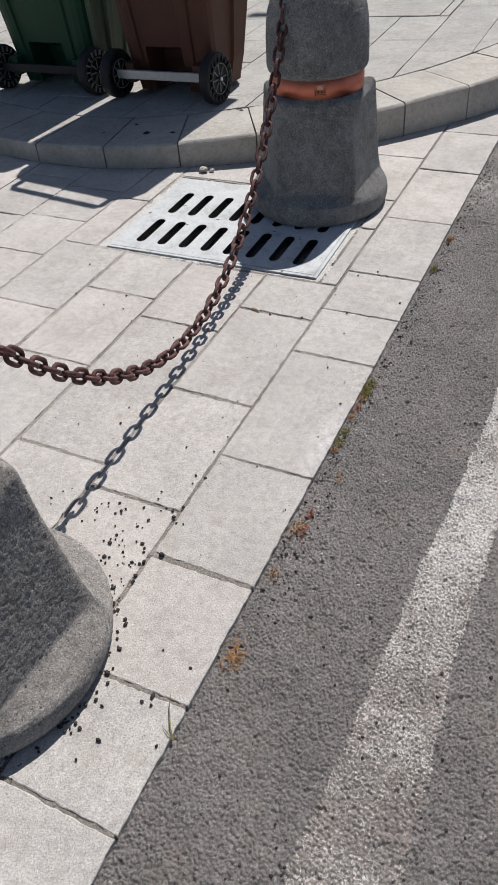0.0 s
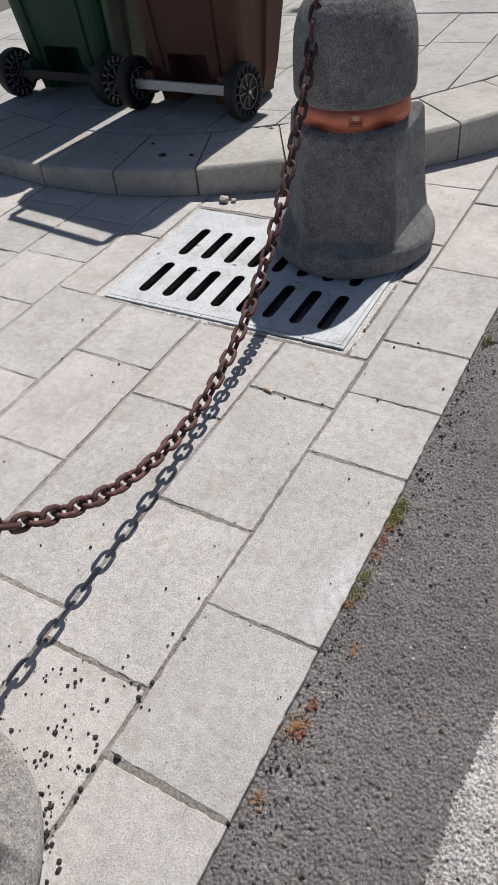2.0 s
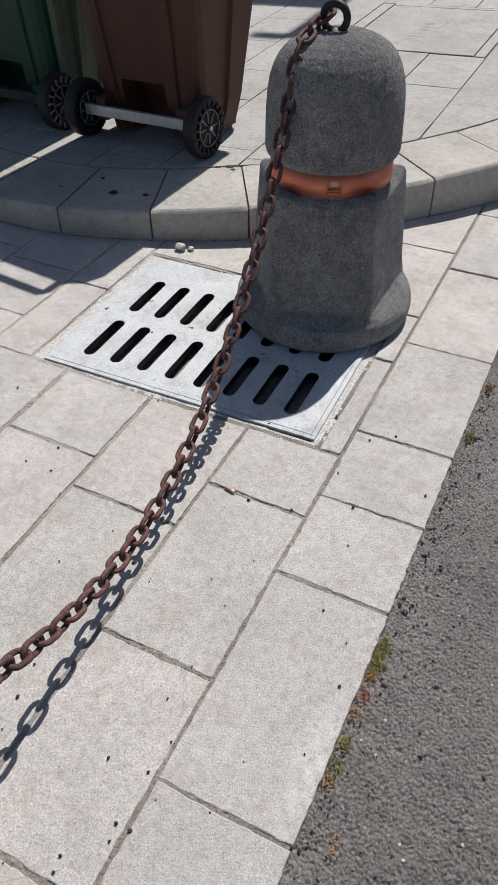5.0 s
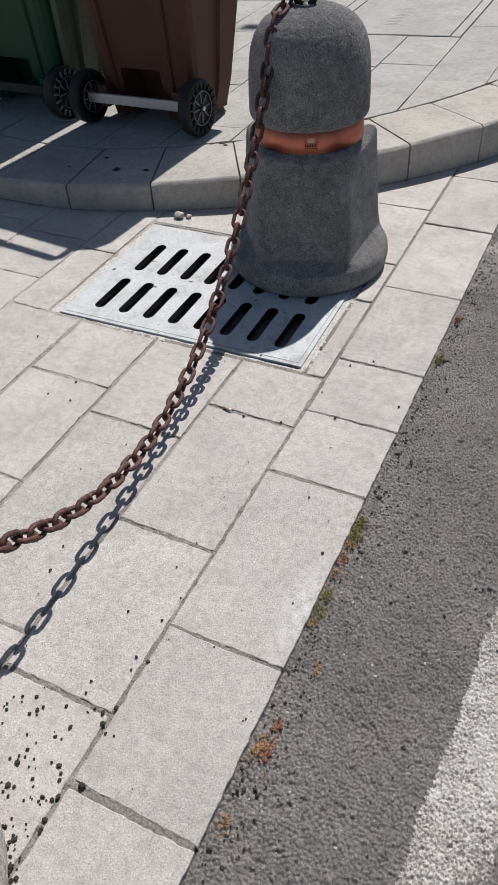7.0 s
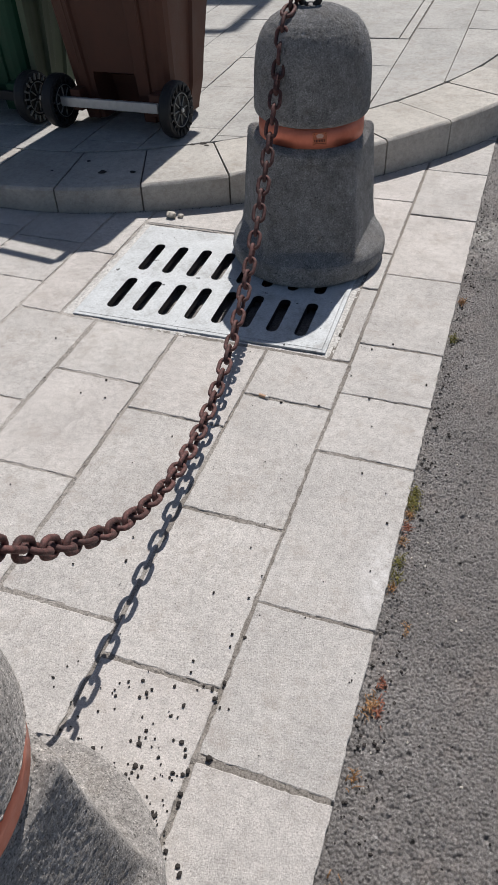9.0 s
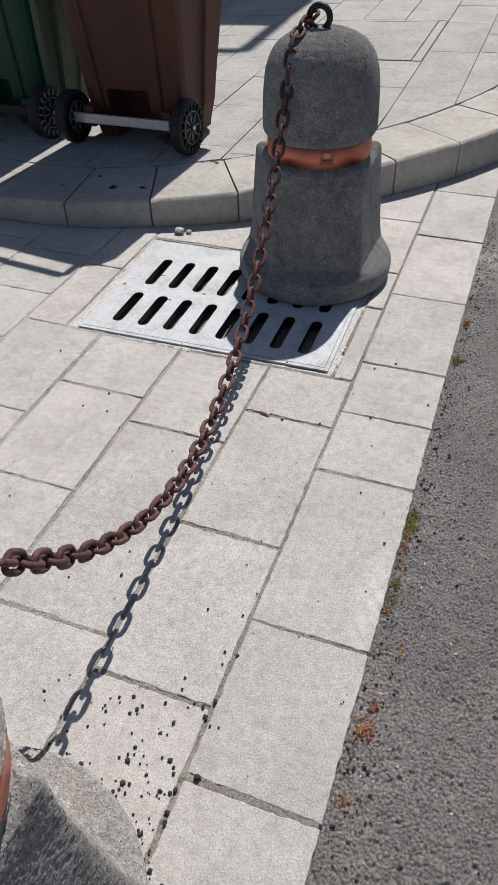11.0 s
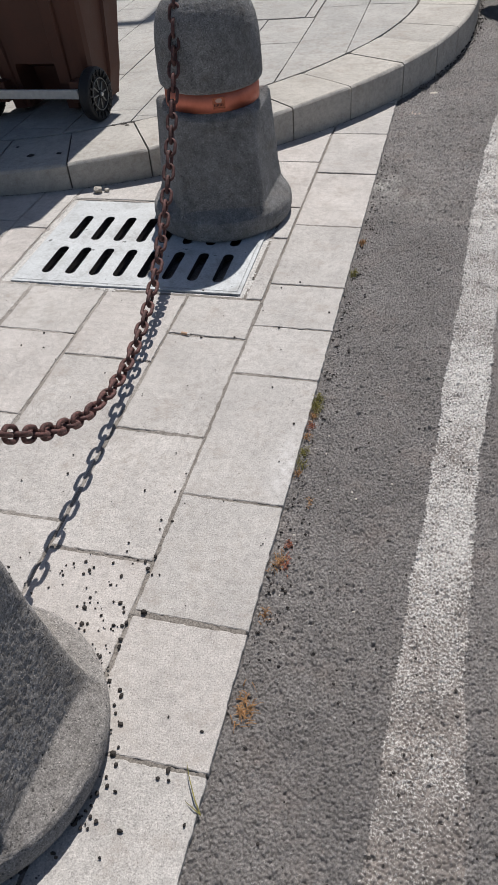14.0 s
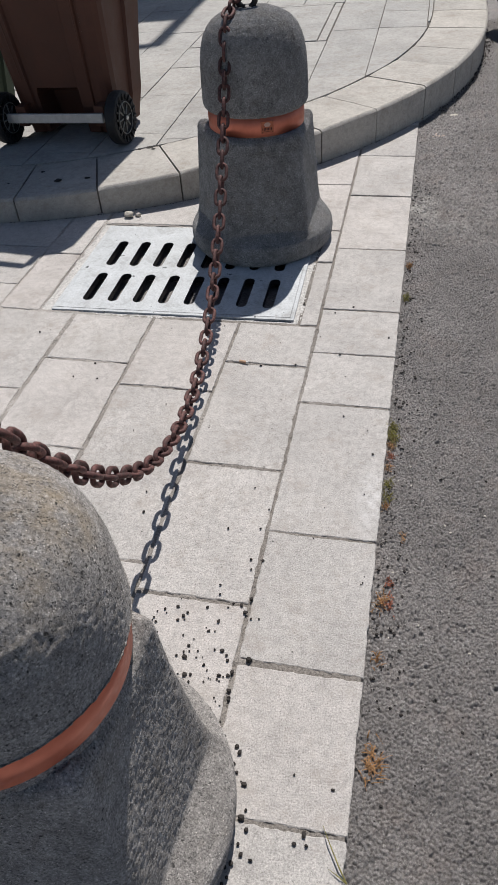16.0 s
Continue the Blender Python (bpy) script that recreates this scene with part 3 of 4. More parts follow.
# ---- chain ----
def chain():
    ob = thing("chain", pose(0, 0, 0), "rusty steel link chain hung between two bollards", "chain")
    low, a, mid = 0.052, 0.62, 0.355
    px = lambda y: -0.474 + (0.66 - y) * 0.0767
    pts = [Vector((-0.492, 1.233, 0.674)), Vector((-0.503, 1.205, 0.662)), Vector((-0.507, 1.165, 0.648)), Vector((-0.508, 1.125, 0.612))]
    for k in range(121):
        y = 1.095 - (1.095 + 0.435) * k / 120
        pts.append(Vector((px(y), y, low + a * (math.cosh((y - mid) / a) - 1))))
    pts += [Vector((-0.392, -0.465, 0.641)), Vector((-0.390, -0.51, 0.652)), Vector((-0.385, -0.545, 0.662))]
    fine = []
    for i in range(len(pts) - 1):
        for k in range(8):
            fine.append(pts[i].lerp(pts[i + 1], k / 8))
    fine.append(pts[-1])
    pitch, wire, half, wide = 0.0340, 0.0047, 0.0090, 0.0127
    # one link, lying along x
    bm = bmesh.new()
    loop = []
    for side in (0, 1):
        for k in range(8):
            t = -math.pi / 2 + math.pi * k / 7 + math.pi * side
            loop.append(((half if side == 0 else -half) + wide * math.cos(t), wide * math.sin(t), 0))
    tube(bm, loop, wire, 8, True)
    first = None
    run, nxt, n = 0.0, 0.0, 0
    for p, q in zip(fine, fine[1:]):
        step = (q - p).length
        while run + step >= nxt:
            c = p.lerp(q, (nxt - run) / step)
            d = (q - p).normalized()
            up = Vector((0, 0, 1)) if abs(d.z) < 0.95 else Vector((0, 1, 0))
            s = d.cross(up).normalized()
            u = s.cross(d)
            m = Matrix((d, s, u)).transposed().to_4x4()
            m.translation = c
            roll = 90 * (n % 2) + rng.uniform(-9, 9)
            m = m @ pose(0, 0, 0, roll, 0, 0)
            if first is None:
                first = part("link", bm, RUST, ob, smooth=True)
                link = first
            else:
                link = new("link", first.data)
                link.parent = ob
            link.matrix_basis = m
            n += 1
            nxt += pitch
        run += step


chain()


# ---- drain grate ----
def drain():
    x0, x1, y0, y1 = -0.353, 0.353, -0.265, 0.265
    ob = thing("drain_grate", pose(-0.638, 1.003, 0.0, 0, 0, 1.0), "pale painted cast iron drain grate set in the paving", "drain grate")
    bm = bmesh.new()
    w = 0.011
    for a, b, c, d in ((x0, x1, y0, y0 + w), (x0, x1, y1 - w, y1), (x0, x0 + w, y0 + w, y1 - w), (x1 - w, x1, y0 + w, y1 - w)):
        box(bm, a, b, c, d, -0.06, 0.0024, 0.0008)
    part("frame", bm, IRON, ob, "cement-smeared iron frame")
    # the plate with its rounded slots
    bm = bmesh.new()
    g = 0.0009
    X0, X1, Y0, Y1 = x0 + w + g, x1 - w - g, y0 + w + g, y1 - w - g
    pitch, half, hw = 0.0765, 0.080, 0.0158
    top = 0.003
    walls = []
    for row, (cy, e0, e1) in enumerate(((-0.132, Y0, -0.008), (0.076, -0.008, Y1))):
        for k in range(8):
            cx = (k - 3.5) * pitch + 0.003
            a0 = X0 if k == 0 else cx - pitch / 2
            a1 = X1 if k == 7 else cx + pitch / 2
            slot = []
            for s in range(7):
                t = -math.pi + math.pi * s / 6
                slot.append((cx + hw * math.cos(t), cy - half + hw + hw * math.sin(t)))
            for s in range(7):
                t = math.pi * s / 6
                slot.append((cx + hw * math.cos(t), cy + half - hw + hw * math.sin(t)))
            outer = []
            for s in range(7):
                outer.append((a0 + (a1 - a0) * s / 6, e0))
            for s in range(7):
                outer.append((a1 + (a0 - a1) * s / 6, e1))
            vi = [bm.verts.new((x, y, top)) for x, y in slot]
            vd = [bm.verts.new((x, y, -0.014)) for x, y in slot]
            vo = [bm.verts.new((x, y, top)) for x, y in outer]
            n = len(slot)
            for s in range(n):
                t = (s + 1) % n
                bm.faces.new((vo[s], vo[t], vi[t], vi[s]))
                walls.append([vi[s].co.copy(), vi[t].co.copy(), vd[t].co.copy(), vd[s].co.copy()])
    bmesh.ops.remove_doubles(bm, verts=bm.verts, dist=0.0001)
    for a, b, c, d in ((X0, X1, Y0 - 0.0005, Y0), (X0, X1, Y1, Y1 + 0.0005), (X0 - 0.0005, X0, Y0, Y1), (X1, X1 + 0.0005, Y0, Y1)):
        box(bm, a, b, c, d, -0.014, top - 0.0006)
    part("grate", bm, IRON, ob, "slotted cast iron plate")
    # slot sides as separate black faces, painting the shade inside the slots
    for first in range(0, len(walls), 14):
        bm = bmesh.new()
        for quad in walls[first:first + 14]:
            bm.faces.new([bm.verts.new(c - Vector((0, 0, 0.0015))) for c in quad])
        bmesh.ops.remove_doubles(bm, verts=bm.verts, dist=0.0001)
        part("slot_lining", bm, BLACK_IRON, ob, "slot sides blackened for the shade in them")
    # the pit, its depth shade painted by the near-black colour
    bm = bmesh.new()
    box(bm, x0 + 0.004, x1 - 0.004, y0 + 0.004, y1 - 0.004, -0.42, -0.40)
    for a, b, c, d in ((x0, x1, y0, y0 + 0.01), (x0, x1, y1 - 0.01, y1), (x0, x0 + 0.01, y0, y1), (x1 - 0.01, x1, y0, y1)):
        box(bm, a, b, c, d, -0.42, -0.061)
    part("pit", bm, PIT, ob, "concrete drain pit coloured black for its shade")


drain()


# ---- wheeled bins ----
def bin_wheel(parent, x, rim_mat):
    hub = Vector((x, 0.0, 0.094))
    out = 1 if x > 0 else -1
    bm = bmesh.new()
    lathe(bm, [(0.030, -0.022), (0.082, -0.024), (0.091, -0.020), (0.094, -0.011), (0.094, 0.011), (0.091, 0.020), (0.082, 0.024), (0.068, 0.017), (0.062, 0.010), (0.030, 0.010)], 40, "x")
    bmesh.ops.transform(bm, matrix=Matrix.Translation(hub), verts=bm.verts)
    w = part("wheel", bm, RUBBER, parent, smooth=False)
    bm = bmesh.new()
    for k in range(18):
        a = k * math.tau / 18
        m = Matrix.Translation(hub) @ Matrix.Rotation(a, 4, "X")
        b2 = bmesh.new()
        box(b2, 0.019, 0.0265, -0.0030, 0.0030, 0.063, 0.085)
        bmesh.ops.transform(b2, matrix=m, verts=b2.verts)
        me = bpy.data.meshes.new("tmp")
        b2.to_mesh(me)
        bm.from_mesh(me)
        b2.free()
        bpy.data.meshes.remove(me)
    part("ribs", bm, rim_mat, w)
    bm = bmesh.new()
    lathe(bm, [(0.012, 0.010), (0.058, 0.012), (0.060, 0.020), (0.056, 0.022), (0.050, 0.014), (0.016, 0.016), (0.013, 0.026), (0.006, 0.027)], 32, "x")
    bmesh.ops.transform(bm, matrix=Matrix.Translation(hub), verts=bm.verts)
    part("rim", bm, RUBBER, w)
    bm = bmesh.new()
    tube(bm, [(0.0225, 0.055 * math.cos(k * math.tau / 36), 0.055 * math.sin(k * math.tau / 36)) for k in range(36)], 0.0016, 6, True)
    for k in range(8):
        a = k * math.tau / 8
        tube(bm, [(0.019, 0.014 * math.cos(a), 0.014 * math.sin(a)), (0.017, 0.050 * math.cos(a), 0.050 * math.sin(a))], 0.0028, 6)
    bmesh.ops.transform(bm, matrix=Matrix.Translation(hub), verts=bm.verts)
    part("spokes", bm, GREY_RUBBER, w, "dusty grey spokes")
    bm = bmesh.new()
    lathe(bm, [(0.003, 0.026), (0.008, 0.0265), (0.007, 0.030), (0.003, 0.031)], 12, "x")
    bmesh.ops.transform(bm, matrix=Matrix.Translation(hub), verts=bm.verts)
    part("hub_cap", bm, ZINC, w)
    return w


def wheeled_bin(m, label, mat, hub_mat, bar_mat):
    """A two-wheeled refuse bin; its back with the wheels looks to -y, the axle stands over the origin."""
    ob = thing("wheeled_bin", m, label, "bin", "wheeled refuse bins")
    bm = bmesh.new()

    def outline(z):
        """Half width at the back and front, and the back and front of the tub at a height."""
        f = (z - 0.03) / 0.93
        return 0.205 + 0.065 * f, 0.215 + 0.030 * f, 0.045 - 0.075 * f, 0.320 + 0.30 * f

    rows = []
    for z in (0.02, 0.035, 0.12, 0.15, 0.17, 0.19, 0.40, 0.60, 0.80, 0.93, 0.96):
        wb, wf, yb, yf = outline(z)
        tuck = 0.012 if z < 0.04 else 0.0
        # an arched recess in the middle of the back, above the axle
        dip = 0.11 if z < 0.165 else (0.07 if z < 0.18 else 0.0)
        c = 0.045
        back = [(-wb + c + tuck, 0), (-wb * 0.62, 0), (-wb * 0.60, 0.010), (-wb * 0.52, 0.012), (-wb * 0.50, dip + 0.012), (wb * 0.31, dip + 0.012), (wb * 0.33, 0.012),
                (wb * 0.36, 0.010), (wb * 0.38, 0), (wb * 0.60, 0), (wb * 0.62, 0.008), (wb * 0.66, 0.008), (wb * 0.68, 0), (wb - c - tuck, 0)]
        ring = [(x, yb + y + tuck, z) for x, y in back]
        ring += [(wb - tuck - 0.022, yb + 0.006, z), (wb - tuck - 0.006, yb + 0.022, z), (wb - tuck, yb + c, z)]
        for t in (0.30, 0.32, 0.52, 0.54, 0.80, 0.82):
            q = 0.012 if 0.31 < t < 0.53 or t > 0.81 else 0.0
            ring.append((wb + (wf - wb) * t - q - tuck, yb + (yf - yb) * t, z))
        ring += [(wf - tuck - 0.012, yf - c - tuck, z), (wf - c - tuck, yf - tuck, z), (-wf + c + tuck, yf - tuck, z), (-wf + tuck, yf - c - tuck, z)]
        ring += [(-wb + tuck, yb + c, z), (-wb + tuck + 0.006, yb + 0.022, z), (-wb + tuck + 0.022, yb + 0.006, z)]
        rows.append(ring)
    rings = [[bm.verts.new(c) for c in r] for r in rows]
    n = len(rings[0])
    for a, b in zip(rings, rings[1:]):
        for k in range(n):
            bm.faces.new((a[k], a[(k + 1) % n], b[(k + 1) % n], b[k]))
    bm.faces.new(rings[0][::-1])
    bm.faces.new(rings[-1])
    bmesh.ops.recalc_face_normals(bm, faces=bm.faces)
    part("tub", bm, mat, ob)
    # raised seams up the back
    bm = bmesh.new()
    for x in (-0.155, -0.138):
        tube(bm, [(x * 1.0, 0.032, 0.22), (x * 1.28, -0.028, 0.93)], 0.004, 6)
    tube(bm, [(0.125, 0.034, 0.20), (0.150, -0.027, 0.93)], 0.004, 6)
    part("seam", bm, mat, ob)
    # rim, lid and handle
    bm = bmesh.new()
    stone_block(bm, [(-0.285, -0.02), (-0.245, -0.06), (0.245, -0.06), (0.285, -0.02), (0.275, 0.64), (-0.275, 0.64)], 0.945, 0.985, 0.006, 0, 2)
    part("rim", bm, mat, ob)
    bm = bmesh.new()
    stone_block(bm, [(-0.305, 0.03), (-0.28, -0.025), (-0.23, -0.05), (0.23, -0.05), (0.28, -0.025), (0.305, 0.03), (0.29, 0.66), (-0.29, 0.66)], 0.988, 1.035, 0.018, 0, 2)
    part("lid", bm, mat, ob)
    bm = bmesh.new()
    tube(bm, [(-0.215, -0.05, 0.965), (-0.215, -0.130, 0.968), (-0.205, -0.148, 0.97), (0.205, -0.148, 0.97), (0.215, -0.130, 0.968), (0.215, -0.05, 0.965)], 0.014, 10)
    part("handle", bm, mat, ob)
    # axle, its cover bar and the wheels
    bm = bmesh.new()
    tube(bm, [(-0.26, 0, 0.10), (0.26, 0, 0.10)], 0.010, 10)
    part("axle", bm, ZINC, ob, "galvanised axle")
    bm = bmesh.new()
    box(bm, -0.228, 0.190, -0.030, -0.016, 0.083, 0.117, 0.002)
    part("axle_bar", bm, bar_mat, ob, "flat galvanised bar" if bar_mat is ZINC else "dark axle cover")
    for x in (-0.17, 0.17):
        bm = bmesh.new()
        box(bm, x - 0.022, x + 0.022, -0.012, 0.07, 0.065, 0.14, 0.004)
        part("axle_bracket", bm, mat, ob)
    bin_wheel(ob, -0.250, hub_mat)
    bin_wheel(ob, 0.250, hub_mat)
    return ob


wheeled_bin(pose(-1.345, 1.785, 0.0895, 0, -1.95, -5.0), "brown plastic wheeled bin with black wheels on the pavement", BROWN, RUBBER, ZINC)
green = wheeled_bin(pose(-2.006, 1.853, 0.067, 0, -1.95, -5.0) @ Matrix.Diagonal((1.12, 1, 1, 1)), "green plastic wheeled bin with a side painted as sunlit beside the brown one", GREEN, GREY_RUBBER, RUBBER)
# added ribbed panel whose pale colour paints the light on this side
side = bmesh.new()
lo = [Vector(p) for p in ((0.209, 0.075, 0.05), (0.218, 0.290, 0.05), (0.246, 0.570, 0.92), (0.272, 0.012, 0.92))]
last = None
for t, d in ((0, 0), (0.01, 0.022), (0.13, 0.024), (0.16, 0.010), (0.30, 0.009), (0.34, 0.022), (0.46, 0.022), (0.50, 0.009), (0.72, 0.009), (0.76, 0.020), (0.98, 0.020), (1, 0)):
    pair = [side.verts.new(lo[0].lerp(lo[1], t) + Vector((d, 0, 0))), side.verts.new(lo[3].lerp(lo[2], t) + Vector((d, 0, 0)))]
    if last:
        side.faces.new((last[0], pair[0], pair[1], last[1]))
    last = pair
part("side_panel", side, SAGE, green, "added sage side, pale for the light on it")


# ---- small loose things ----
def crumbs():
    # scattered crumbs of lava stone on the paving, thickest by the foot of the bollard
    verts, faces = [], []
    t = (1 + 5 ** 0.5) / 2
    ico = [(-1, t, 0), (1, t, 0), (-1, -t, 0), (1, -t, 0), (0, -1, t), (0, 1, t), (0, -1, -t), (0, 1, -t), (t, 0, -1), (t, 0, 1), (-t, 0, -1), (-t, 0, 1)]
    tri = [(0, 11, 5), (0, 5, 1), (0, 1, 7), (0, 7, 10), (0, 10, 11), (1, 5, 9), (5, 11, 4), (11, 10, 2), (10, 7, 6), (7, 1, 8), (3, 9, 4), (3, 4, 2), (3, 2, 6), (3, 6, 8), (3, 8, 9),
           (4, 9, 5), (2, 4, 11), (6, 2, 10), (8, 6, 7), (9, 8, 1)]

    def add(x, y, r):
        b = len(verts)
        r = r * 0.78
        s = [rng.uniform(0.65, 1.15) * r / 1.9 for _ in range(3)]
        for c in ico:
            j = rng.uniform(0.78, 1.2)
            verts.append((x + c[0] * s[0] * j, y + c[1] * s[1] * j, c[2] * s[2] * 0.8 * j + r * 0.3 + 0.001))
        faces.extend(tuple(b + i for i in f) for f in tri)

    for _ in range(150):
        a, d = rng.gauss(radians(60), 0.33), 0.218 + abs(rng.gauss(0, 0.11))
        x, y = C2.x + d * math.cos(a), C2.y + d * math.sin(a)
        if x < -0.205:
            add(x, y, rng.choice((0.0022, 0.003, 0.003, 0.004, 0.0055)))
    for _ in range(60):
        a, d = rng.uniform(radians(-65), radians(60)), 0.215 + abs(rng.gauss(0, 0.014))
        add(C2.x + d * math.cos(a), C2.y + d * math.sin(a), rng.choice((0.0025, 0.004, 0.005)))
    for _ in range(130):
        add(rng.uniform(-1.15, -0.01), rng.uniform(-0.75, 0.9), rng.choice((0.0018, 0.0022, 0.003, 0.0042)))
    for _ in range(12):
        add(-0.21 + rng.gauss(0, 0.012), rng.uniform(-0.5, 0.1), rng.choice((0.003, 0.004, 0.005)))
    for x, y, r in ((-0.15, -0.53, 0.007), (-0.14, -0.545, 0.006), (-0.06, -0.536, 0.006), (-0.055, -0.55, 0.005), (-0.19, -0.285, 0.007), (-0.156, -0.485, 0.006), (-0.10, -0.63, 0.006),
                    (-0.172, -0.44, 0.006), (-0.21, -0.165, 0.006), (-0.225, -0.18, 0.006), (-0.215, -0.195, 0.006), (-0.24, -0.18, 0.005)):
        add(x, y, r)
    for _ in range(1500):
        i = rng.randrange(60, 320)
        out = CURVE[i].x > 0.06
        p = CURVE[i].lerp(CURVE[i + 1], rng.random()) - kerb_normal(i) * abs(rng.gauss(0.001, 0.020 if out else 0.003))
        add(p.x, p.y, rng.choice((0.002, 0.0025, 0.003, 0.004, 0.006) if out else (0.001, 0.0015, 0.002)))
    me = bpy.data.meshes.new("gravel")
    me.from_pydata(verts, [], faces)
    me.materials.append(CRUMB)
    tagged(new("gravel", me), "dark lava stone crumbs scattered on the pale paving", "gravel", kind="stuff")
    # loose grit on the asphalt
    verts, faces = [], []
    for _ in range(420):
        add(rng.uniform(0.01, 0.7), rng.uniform(-0.9, 2.2), rng.choice((0.0025, 0.003, 0.004)))
    for _ in range(420):
        add(0.004 + abs(rng.gauss(0, 0.028)), rng.uniform(-0.35, 1.75), rng.choice((0.002, 0.0025, 0.003, 0.0045)))
    verts[:] = [(x, y, z * 0.8 - 0.0105) for x, y, z in verts]
    me = bpy.data.meshes.new("grit")
    me.from_pydata(verts, [], faces)
    me.materials.append(CRUMB)
    tagged(new("grit", me), "small dark grit lying on the asphalt", "grit", kind="stuff")
    verts.clear()
    faces.clear()
    for _ in range(22):
        add(0.02 + abs(rng.gauss(0, 0.09)), rng.uniform(-0.3, 0.6), rng.choice((0.002, 0.0025, 0.004)))
    me = bpy.data.meshes.new("pale_grit")
    me.from_pydata([(x, y, z * 0.6 - 0.0105) for x, y, z in verts], [], faces)
    me.materials.append(PALE_STONE)
    tagged(new("pale_grit", me), "pale stone crumbs lying on the asphalt", "grit", kind="stuff")


crumbs()


def tuft(x, y, r, n, mat, label, height):
    bm = bmesh.new()
    for _ in range(n):
        a = rng.uniform(0, math.tau)
        l = r * rng.uniform(0.4, 1.1)
        bx, by = rng.gauss(0, r * 0.35), rng.gauss(0, r * 0.75)
        h = height * rng.uniform(0.4, 1.2)
        w = rng.uniform(0.0006, 0.0014)
        s = Vector((-math.sin(a), math.cos(a), 0)) * w
        pts = []
        for k in range(4):
            t = k / 3
            pts.append(Vector((bx + math.cos(a) * l * t, by + math.sin(a) * l * t, h * math.sin(t * 2.4) + 0.001)))
        prev = None
        for k, p in enumerate(pts):
            f = 1 - 0.8 * k / 3
            pair = (bm.verts.new(p - s * f), bm.verts.new(p + s * f), bm.verts.new(p + Vector((0, 0, 0.0008 * f))))
            if prev:
                bm.faces.new((prev[0], pair[0], pair[2], prev[2]))
                bm.faces.new((prev[2], pair[2], pair[1], prev[1]))
                bm.faces.new((prev[1], pair[1], pair[0], prev[0]))
            prev = pair
    ob = part("weed", bm, mat)
    ob.location = (x, y, -0.010)
    tagged(ob, label, "weed", "weeds along the paving edge")


G, D = "small green weed in the joint of the asphalt", "dry straw-coloured weed at the paving edge"
R = "small reddish dry weed at the paving edge"
for y, r, n, mat, text, h in ((0.345, 0.014, 60, LEAF, G, 0.009), (0.315, 0.016, 75, LEAF, G, 0.010), (0.285, 0.012, 34, STRAW, D, 0.007),
                              (0.250, 0.012, 30, RUSSET, R, 0.006), (0.215, 0.010, 22, STRAW, D, 0.006), (0.165, 0.012, 40, LEAF, G, 0.008), (0.130, 0.013, 36, LEAF, G, 0.008),
                              (0.105, 0.010, 26, STRAW, D, 0.006)):
    tuft(0.010, y, r, n, mat, text, h)
tuft(0.048, 0.030, 0.009, 16, STRAW, D, 0.005)
tuft(0.028, -0.085, 0.010, 30, RUSSET, R, 0.006)
tuft(0.018, -0.125, 0.015, 48, STRAW, D, 0.008)
tuft(0.030, -0.130, 0.012, 30, RUSSET, R, 0.006)
tuft(0.018, -0.246, 0.012, 20, STRAW, D, 0.010)
tuft(0.024, -0.416, 0.018, 75, STRAW, D, 0.0055)
tuft(0.014, 0.901, 0.012, 60, LEAF, G, 0.009)
tuft(0.014, 1.089, 0.012, 60, STRAW, D, 0.008)


def blade(x, y):
    bm = bmesh.new()
    tube(bm, [(0, 0, 0.002), (-0.012, 0.015, 0.012), (-0.030, 0.045, 0.014), (-0.040, 0.065, 0.008)], [0.0012, 0.0011, 0.0008, 0.0003], 5)
    tube(bm, [(0, 0, 0.002), (-0.010, 0.004, 0.008), (-0.026, 0.012, 0.006)], [0.0011, 0.0009, 0.0003], 5)
    ob = part("grass_blade", bm, LEAF)
    ob.location = (x, y, -0.004)
    tagged(ob, "thin dry grass blade at the paving edge", "grass")


blade(0.004, -0.585)


def lump(name, x, y, z, r, mat, label, flat=1.0):
    bm = bmesh.new()
    bmesh.ops.create_icosphere(bm, subdivisions=3, radius=r)
    for v in bm.verts:
        k = 1 + 0.45 * noise.noise(v.co / r * 1.3 + Vector((x * 9, y * 7, 0))) + 0.15 * noise.noise(v.co / r * 4)
        v.co = Vector((v.co.x * k * 1.25, v.co.y * k, v.co.z * k * 0.8 * flat))
    low = min(v.co.z for v in bm.verts)
    for v in bm.verts:
        v.co.z = v.co.z - low - 0.001
    ob = part(name, bm, mat)
    ob.location = (x, y, z)
    tagged(ob, label, "stone")


lump("mortar_lump", -0.955, 1.335, 0.0, 0.013, PALE_STONE, "pale broken lump of mortar at the kerb foot")
lump("mortar_lump", -0.925, 1.345, 0.0, 0.008, PALE_STONE, "small pale crumb of mortar at the kerb foot")
for x, y, r in ((-1.235, 1.42, 0.011), (-1.13, 1.44, 0.008), (-1.33, 1.50, 0.006), (-1.02, 1.70, 0.007), (-0.985, 1.715, 0.009), (-0.965, 1.70, 0.006), (-1.42, 1.40, 0.005)):
    lump("dirt_clod", x, y, walk_top(x, y), r, CRUMB, "small flat dark clod of dirt on the pavement slabs", 0.2)
# the first, very flat lump stands in for a patch of dust
lump("stone_chip", 0.075, 2.19, -0.013, 0.024, PINK_STONE, "flat pinkish lump standing in for a dust patch on the asphalt", 0.10)
lump("stone_chip", 0.145, 2.42, -0.012, 0.012, PALE_STONE, "small pale stone chip on the asphalt", 0.4)


